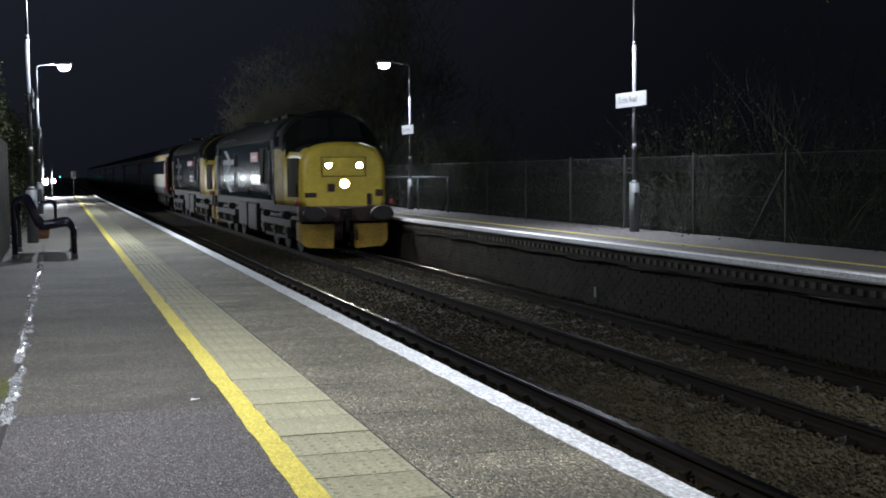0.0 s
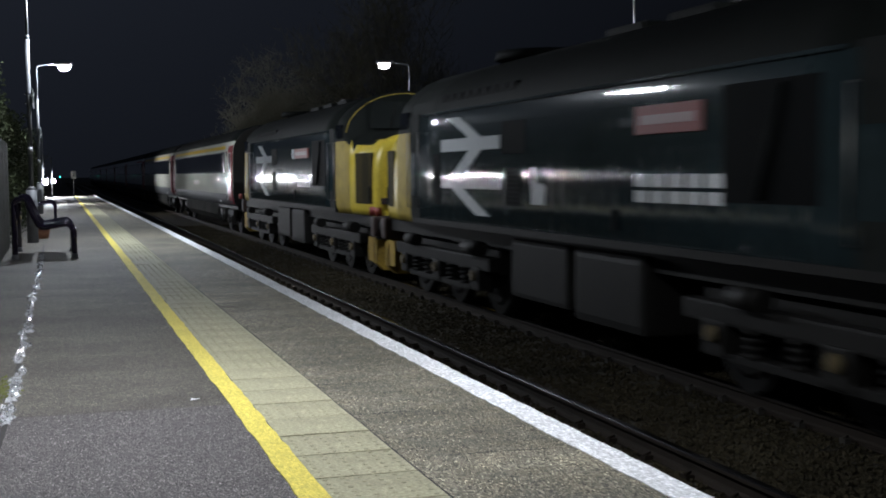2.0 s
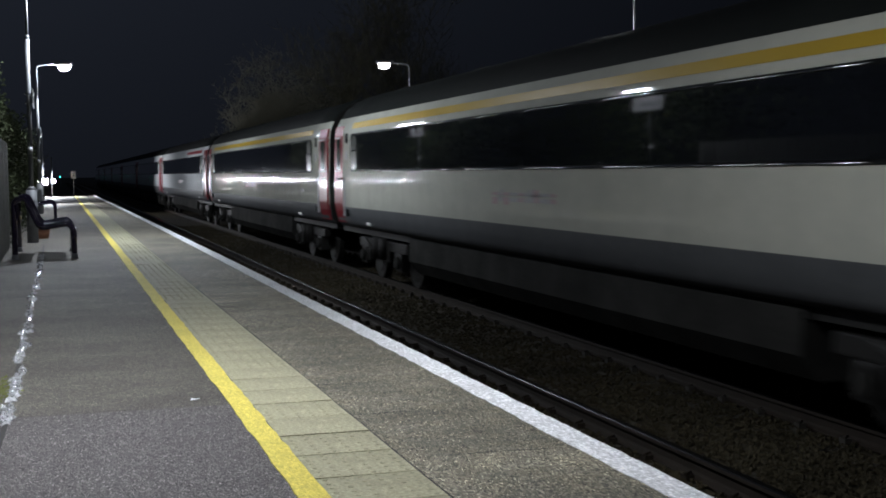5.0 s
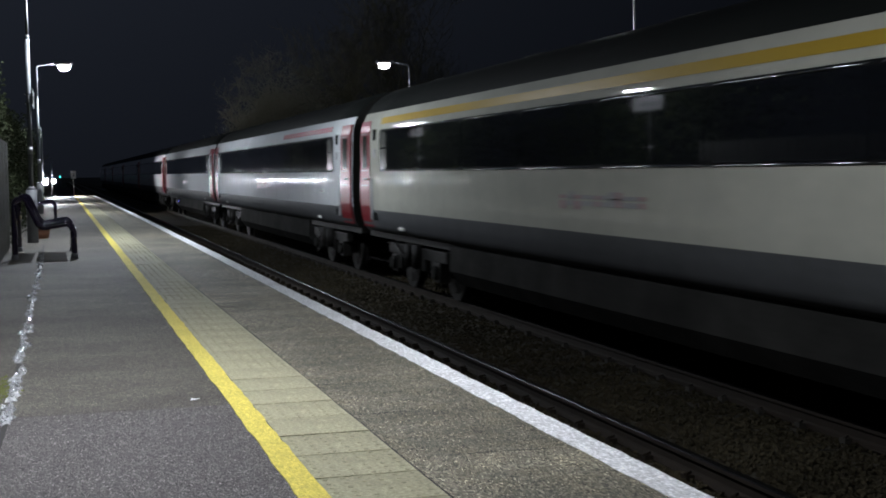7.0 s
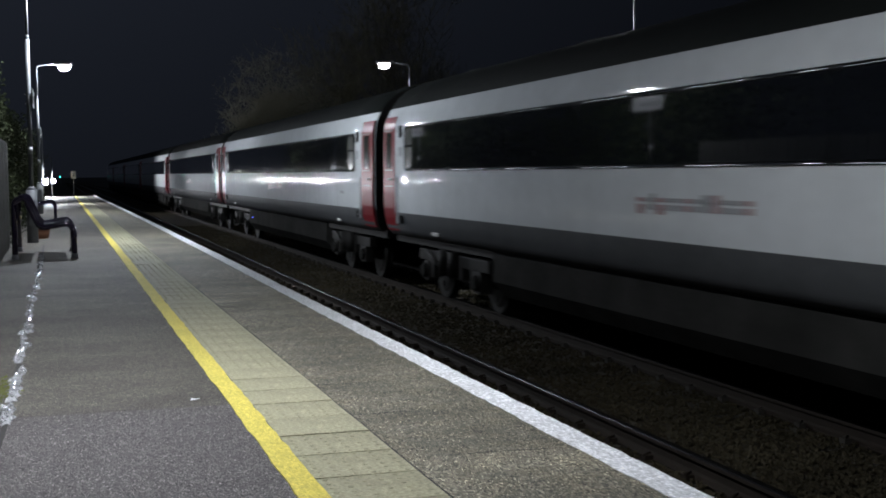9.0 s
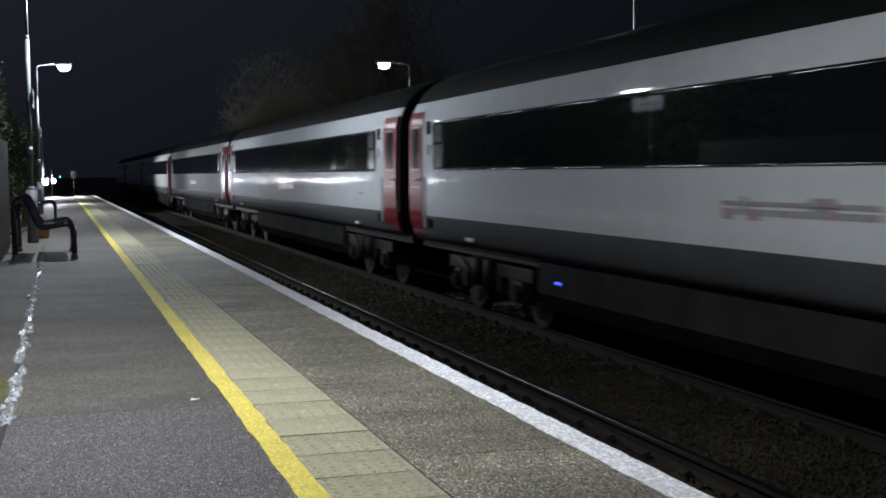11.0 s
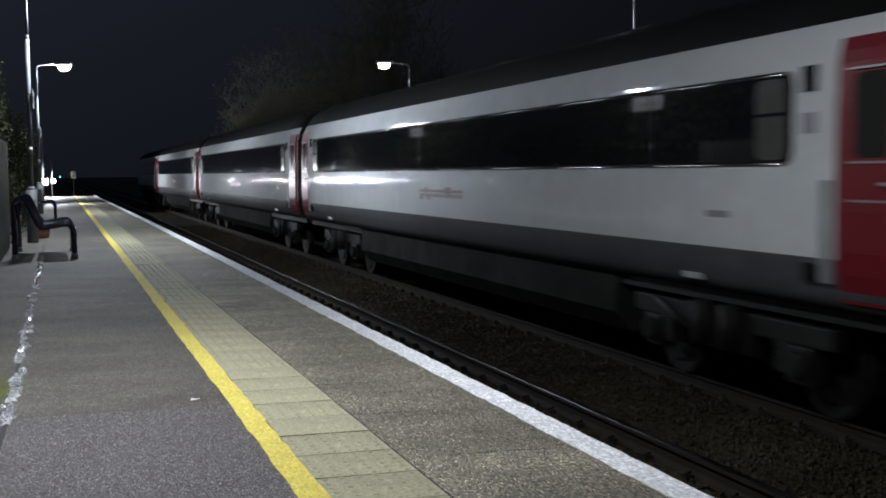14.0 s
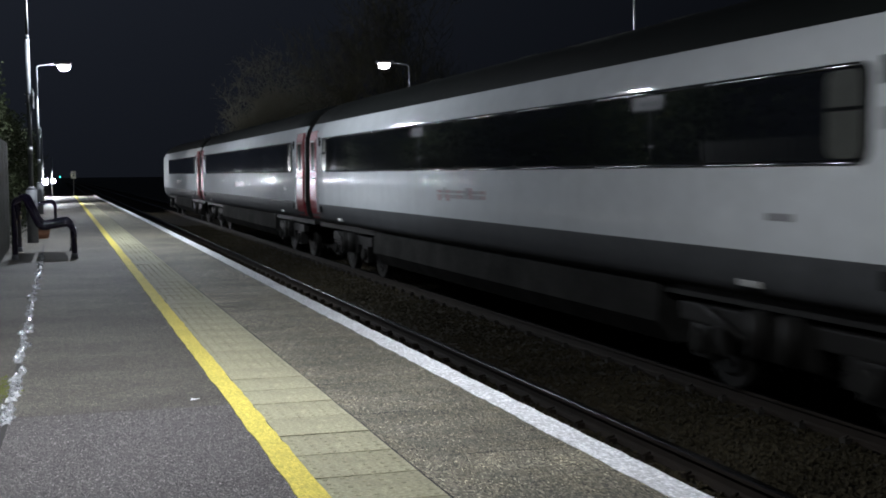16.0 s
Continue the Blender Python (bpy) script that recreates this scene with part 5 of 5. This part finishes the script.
def wire_fence():
    t = thing("wire_fence", pose(11.02, 0, 0), "dark chain link fence with posts behind the far platform", "fence")
    top = 1.42
    ys = [5.2, 8.2, 11.2, 14.2, 17.2, 20.2, 23.1, 25.9, 28.7, 31.6, 34.6, 37.6, 40.6, 43.6, 46.6, 49.6]
    for y in ys:
        bm = bmesh.new()
        box(bm, -0.02, 0.02, y - 0.019, y + 0.019, -0.2, top + 0.06, 0.006)
        part("post", bm, POST_CONC, t, "dark concrete post")
    for y, d in ((17.2, 1.1), (34.6, 1.1)):
        bm = bmesh.new()
        tube(bm, (0, y + d, 0.0), (0, y + 0.06, top - 0.25), 0.024, 0.024, 8)
        part("strut", bm, POST_CONC, t, "slanting post strut")
    for z in (0.1, 0.72, top):
        bm = bmesh.new()
        tube(bm, (0.0, ys[0], z), (0.0, ys[-1], z), 0.004 if z < top else 0.006, None, 5)
        part("line_wire", bm, WIRE, t)
    # the mesh: slanting wires both ways, close to the camera's side of the view
    verts, faces = [], []
    w = 0.0021

    def wire(ya, za, yb, zb, x):
        n = len(verts)
        for dy, dx in ((-w, 0), (w * .5, w), (w * .5, -w)):
            verts.append((x + dx, ya + dy, za))
        for dy, dx in ((-w, 0), (w * .5, w), (w * .5, -w)):
            verts.append((x + dx, yb + dy, zb))
        for k in range(3):
            faces.append((n + k, n + (k + 1) % 3, n + 3 + (k + 1) % 3, n + 3 + k))
    y = ys[0]
    while y < ys[-1] - top:
        wire(y, 0.03, y + top - 0.03, top, 0.003)
        wire(y + top - 0.03, 0.03, y, top, -0.003)
        y += 0.075
    me = bpy.data.meshes.new("chain_link")
    me.from_pydata(verts, [], faces)
    me.materials.append(WIRE)
    o = new("chain_link", me)
    o.parent = t
    o["kind"] = "stuff"


def guard_rail():
    t = thing("guard_rail", pose(10.66, 0, 0), "galvanised steel guard rail at the platform back", "guard rail")
    bm = bmesh.new()
    tube(bm, (0, 33.9, 1.02), (0, 41.6, 1.02), 0.03, 0.03, 10)
    part("top_rail", bm, GALV, t)
    for y in (34.0, 37.1, 41.5):
        bm = bmesh.new()
        tube(bm, (0, y, 0), (0, y, 1.0), 0.026, 0.026, 10)
        part("post", bm, GALV, t)


def end_sign():
    t = thing("platform_end_sign", pose(0.79, 74.6, 0), "small grey platform end sign on a thin post", "sign")
    bm = bmesh.new()
    tube(bm, (0, 0, 0), (0, 0, 1.42), 0.03, 0.03, 10)
    part("post", bm, GALV, t)
    bm = bmesh.new()
    box(bm, -0.145, 0.145, -0.045, -0.03, 1.0, 1.43, 0.01)
    pl = part("plate", bm, material("dull_sign_plate", (0.7, 0.7, 0.68), 0.5, vary=0.1), t, "grey sign plate with dark bars")
    for z in (1.16, 1.27):
        bm = bmesh.new()
        box(bm, -0.06, 0.06, -0.049, -0.044, z - 0.025, z + 0.025)
        part("sign_bar", bm, BLACK, pl)


def far_lights():
    for x, y, z, h, w in ((-0.60, 54.0, 0.92, 3.0, 560), (-0.35, 72.0, 0.88, 2.2, 1500)):
        t = thing("floodlight", pose(x - 0.05, y, 0), "bright white floodlight on a thin post", "floodlight", "floodlights at the platform end")
        bm = bmesh.new()
        tube(bm, (0, 0, 0), (0, 0, h), 0.035, 0.03, 10)
        part("post", bm, GALV, t)
        bm = bmesh.new()
        box(bm, -0.04, 0.08, -0.08, 0.06, z - 0.10, z + 0.10, 0.015)
        # side hood, added to block the light towards the far end
        box(bm, -0.04, 0.205, -0.095, -0.078, z - 0.13, z + 0.13)
        hd = part("lamp_housing", bm, GALV, t, "grey housing with an added light-blocking side hood")
        bm = bmesh.new()
        box(bm, 0.01, 0.09, -0.106, -0.096, z - 0.022, z + 0.022, 0.003)
        part("lens", bm, FLOOD, hd, "glowing white lens")
        lamp_light("flood_light", x + 0.085, y - 0.15, z, w, 0.07, (0.92, 0.96, 1.04), spread=360)


def signal():
    t = thing("railway_signal", pose(0.26, 330.0, -1.38), "black railway signal showing a green light", "signal")
    bm = bmesh.new()
    tube(bm, (0, 0, 0), (0, 0, 2.0), 0.06, 0.06, 10)
    part("post", bm, GALV, t)
    bm = bmesh.new()
    box(bm, -0.22, 0.22, -0.12, 0.06, 1.9, 2.75, 0.03)
    h = part("signal_head", bm, BLACK, t)
    for k, z in enumerate((2.28, 2.58)):
        bm = bmesh.new()
        tube(bm, (0, -0.12, z), (0, -0.135, z), 0.11, 0.11, 16)
        part("signal_lens", bm, SIGNAL_GREEN if k == 0 else DARK_GLASS, h, "green lit lens" if k == 0 else "dark lens")
        bm = bmesh.new()
        tube(bm, (0, -0.12, z), (0, -0.26, z), 0.125, 0.13, 16, caps=False)
        part("hood", bm, BLACK, h)


def gutter():
    """Wet, pale broken sealant along a joint in the tarmac."""
    rnd = random.Random(21)
    bm = bmesh.new()
    y = 6.2
    while y < 19.5:
        n = 11
        ry = rnd.uniform(0.06, 0.24)
        rx = rnd.uniform(0.012, 0.042)
        cx = -0.272 + rnd.gauss(0, 0.012)
        rim = []
        for k in range(n):
            a = 6.283 * k / n
            j = rnd.uniform(0.55, 1.35)
            rim.append(bm.verts.new((cx + rx * j * math.cos(a), y + ry * j * math.sin(a), 0.0005)))
        mid = [bm.verts.new((cx + (v.co.x - cx) * 0.6 + rnd.gauss(0, .004), y + (v.co.y - y) * 0.6, 0.008 + rnd.uniform(0, 0.012))) for v in rim]
        c = bm.verts.new((cx, y, 0.012))
        for k in range(n):
            bm.faces.new((rim[k], rim[(k + 1) % n], mid[(k + 1) % n], mid[k]))
            bm.faces.new((mid[k], mid[(k + 1) % n], c))
        y += ry * rnd.uniform(0.6, 1.9)
    o = whole("joint_sealant", bm, WET_SEAL, "broken glossy pale sealant along a tarmac joint", "sealant", "stuff")
    bm = bmesh.new()
    pts = [(-0.50, 3.2), (-0.36, 4.1), (-0.315, 4.8), (-0.285, 5.6), (-0.27, 6.4), (-0.272, 9.0), (-0.268, 14.0), (-0.27, 18.0), (-0.275, 22)]
    prev = None
    for x, y in pts:
        row = [bm.verts.new((x + d, y, z)) for d, z in ((-0.013, 0.002), (0.013, 0.0025))]
        if prev:
            bm.faces.new((prev[0], prev[1], row[1], row[0]))
        prev = row
    whole("tarmac_joint", bm, CRACK, "dark open joint in the tarmac", "joint", "structure")
    # a mossy patch beside it
    bm = bmesh.new()
    rnd = random.Random(2)
    for k in range(260):
        x, y = -0.36 + rnd.gauss(0, 0.045), 7.15 + rnd.gauss(0, 0.22)
        r = rnd.uniform(0.006, 0.018)
        v = [bm.verts.new((x + r * math.cos(a), y + r * math.sin(a), 0.001)) for a in (0, 1.26, 2.5, 3.77, 5.03)]
        c = bm.verts.new((x, y, r * 0.7))
        for i in range(5):
            bm.faces.new((v[i], v[(i + 1) % 5], c))
    whole("moss", bm, MOSS, "small cushions of moss beside the joint", "moss", "stuff")


def crack(x0, y0, x1, y1, w, seed, wander=0.012):
    rnd = random.Random(seed)
    n = max(6, int(math.hypot(x1 - x0, y1 - y0) / 0.04))
    bm = bmesh.new()
    prev, off = None, 0.0
    for k in range(n + 1):
        f = k / n
        off = off * 0.85 + rnd.gauss(0, wander * 0.5)
        x, y = x0 + (x1 - x0) * f, y0 + (y1 - y0) * f + off
        ww = w * rnd.uniform(0.35, 1.2)
        row = [bm.verts.new((x, y - ww, 0.0022)), bm.verts.new((x, y + ww, 0.0024))]
        if prev:
            bm.faces.new((prev[0], prev[1], row[1], row[0]))
        prev = row
    return whole("crack", bm, CRACK, "dark hairline crack across the platform surface", "crack", "structure")


def cracks():
    # across the aggregate strip, one to each cast bay
    for k, y in enumerate((4.84, 5.81, 6.7, 7.7, 9.45, 11.8, 13.8, 16.0, 18.6)):
        crack(1.33 if k else 1.5, y, 2.05 if k != 1 else 1.60, y + (0.03 if k > 1 else -0.02), 0.005 if k != 1 else 0.009, 30 + k)
    for k, y in enumerate((6.3, 9.9, 14.5)):
        crack(-0.24, y, 0.78, y + 0.02, 0.004, 60 + k)
    # the slabs' worn outer edge
    bm = bmesh.new()
    prev = None
    for k in range(400):
        y = 3.0 + k * 0.07
        w = 0.006 + 0.012 * max(0, noise.noise((y * 1.3, 0, 0)))
        row = [bm.verts.new((TAC_R - 0.002, y, 0.002)), bm.verts.new((TAC_R + w, y, 0.0022))]
        if prev:
            bm.faces.new((prev[0], prev[1], row[1], row[0]))
        prev = row
    whole("slab_joint", bm, CRACK, "dark open joint beside the tactile slabs", "joint", "structure")


def paper_scrap():
    bm = bmesh.new()
    v = [bm.verts.new(p) for p in ((0, 0, 0.003), (0.05, 0.012, 0.008), (0.045, 0.035, 0.004), (0.004, 0.028, 0.009))]
    w = [bm.verts.new((q.co.x, q.co.y, q.co.z - 0.0015)) for q in v]
    bm.faces.new(v)
    bm.faces.new(list(reversed(w)))
    for k in range(4):
        bm.faces.new((v[k], w[k], w[(k + 1) % 4], v[(k + 1) % 4]))
    whole("paper_scrap", bm, WHITE_LINE, "small crumpled white paper scrap on tarmac", "litter", at=pose(0.62, 6.47, 0))


def marker():
    t = thing("marker_plate", pose(8.462, 18.84, RAIL_Z - 0.03), "small pale marker plate on the brick platform face", "marker")
    bm = bmesh.new()
    box(bm, -0.012, 0.04, -0.04, 0.04, 0.0, 0.17, 0.004)
    part("plate", bm, SIGN_WHITE, t)


def lineside_cable():
    bm = bmesh.new()
    pts = [(FAR_EDGE + 0.05, 4 + 1.2 * k, -0.30 - 0.03 * (k % 2)) for k in range(36)]
    bar_path(bm, pts, 0.022, 8)
    whole("wall_cable", bm, UNDER_BLACK, "black cable hung under the platform coping", "cable")


bench(pose(-0.22, 18.35, 0), "glossy dark violet tubular metal bench on galvanised feet")
bench(pose(-0.52, 33.2, 0), "glossy dark violet tubular metal bench farther along the hedge")
planter(pose(-0.35, 24.4, 0))
board_fence()
hedge()
wire_fence()
guard_rail()
end_sign()
far_lights()
signal()
gutter()
cracks()
marker()
paper_scrap()
lineside_cable()
undergrowth()
bare_tree(11.6, 68.0, 9.3, 1, "broad bare winter tree behind the far platform", depth=6, kids=5, spread=0.78, thick=0.17, twig=LAMPLIT_BARK, finest=0.010)
bare_tree(12.7, 49.0, 9.6, 2, "tall bare winter tree close to a lamp post", depth=6, kids=4, spread=0.55, thick=0.13, leafy=900, twig=HALF_LIT_BARK, finest=0.007)
bare_tree(13.2, 41.5, 4.6, 3, "bushy bare shrub with upright twigs", depth=5, kids=4, spread=0.45, stems=5, thick=0.05, leafy=300)
bare_tree(13.3, 24.4, 4.9, 4, "thin bare shrub with a few withered leaves", depth=4, kids=3, spread=0.4, stems=4, thick=0.035, leafy=120)
bare_tree(13.5, 19.6, 5.4, 5, "thin bare tree with long upright branches", depth=4, kids=3, spread=0.42, stems=3, thick=0.045, leafy=40)
bare_tree(13.4, 16.2, 4.8, 6, "thin bare tree with tangled branches", depth=4, kids=3, spread=0.45, stems=3, thick=0.045, leafy=40)
bare_tree(14.5, 60.0, 8.5, 7, "bare winter tree far along the line", depth=5, kids=4, spread=0.6, thick=0.12)
build_stones()

# ---- pieces of the platforms ----
PLATFORMS = {o.name: o for o in scene.objects if o.name.startswith("platform_near") or o.name.startswith("platform_far")}


def tactile_slabs():
    p = PLATFORMS["platform_near"]
    bm = bmesh.new()
    w = (TAC_R - 0.905) / 2
    box(bm, -w, w, -0.195, 0.195, -0.05, 0.0, 0.005)
    me = mesh_of("tactile_slab", bm, TACTILE)
    cx = (TAC_R + 0.905) / 2
    y, k = 2.43 - 0.4 * 26, 0
    rnd = random.Random(14)
    ys = []
    while y < FAR_Y - 0.3:
        piece("tactile_slab", me, p, pose(cx, y, 0.003 + rnd.uniform(-0.0015, 0.0015), rnd.uniform(-.15, .15), rnd.uniform(-.2, .2), 0))
        ys.append(y)
        y += 0.4
    verts, faces = [], []
    for y in ys[26:116]:
        for i in range(6):
            for j in range(6):
                x0, y0 = cx - w + (i + 0.5) * 2 * w / 6, y - 0.2 + (j + 0.5) * 0.4 / 6
                n = len(verts)
                for r, z in ((0.013, 0.001), (0.009, 0.0048)):
                    for a in range(6):
                        verts.append((x0 + r * math.cos(a * 1.0472), y0 + r * math.sin(a * 1.0472), z))
                for a in range(6):
                    faces.append((n + a, n + (a + 1) % 6, n + 6 + (a + 1) % 6, n + 6 + a))
                faces.append(tuple(n + 6 + a for a in range(6)))
    me = bpy.data.meshes.new("blisters")
    me.from_pydata(verts, [], faces)
    me.materials.append(TACTILE)
    o = new("blisters", me)
    o.parent = p
    o["kind"] = "stuff"


def platform_bricks():
    p = PLATFORMS["platform_far"]
    bm = bmesh.new()
    box(bm, -0.1, 0.0, -0.106, 0.106, 0, 0.064)
    me = mesh_of("brick", bm, BRICK)
    rnd = random.Random(4)
    x = FAR_EDGE + 0.232
    verts, faces = [], []
    for c in range(11):
        z = RAIL_Z - 0.20 + 0.075 * c
        if z > -0.30:
            break
        y = 8.0 + (0.11 if c % 2 else 0)
        while y < 60:
            dx = rnd.uniform(-0.006, 0.004)
            if 11.0 < y < 17.6:
                piece("brick", me, p, Matrix.Translation((x + 0.1 + dx - 0.1, y, z)))
            else:
                n = len(verts)
                for zz in (z, z + 0.064):
                    for yy in (y - 0.106, y + 0.106):
                        for xx in (x - 0.1 + dx, x + dx):
                            verts.append((xx + 0.0, yy, zz))
                faces.extend(tuple(n + i for i in q) for q in ((0, 2, 3, 1), (4, 5, 7, 6), (0, 1, 5, 4), (2, 6, 7, 3), (0, 4, 6, 2), (1, 3, 7, 5)))
            y += 0.225
    mj = bpy.data.meshes.new("brickwork")
    mj.from_pydata(verts, [], faces)
    mj.materials.append(BRICK)
    o = new("brickwork", mj)
    o.parent = p
    o["kind"] = "stuff"


tactile_slabs()
platform_bricks()


def motions():
    """The train rolls through; its wheels turn on their axles."""
    times = [0.5 * k for k in range(33)]
    for ob, s in TRAIN:
        walk(ob, [(t, pose(CX, train_front(t) + s, RAIL_Z)) for t in times])
    ticks = [k / 30 for k in range(481)]
    for ob, y, r in WHEELS:
        walk(ob, [(t, pose(0, y, r, math.degrees((train_front(0) - train_front(t)) / r) % 360)) for t in ticks])


motions()
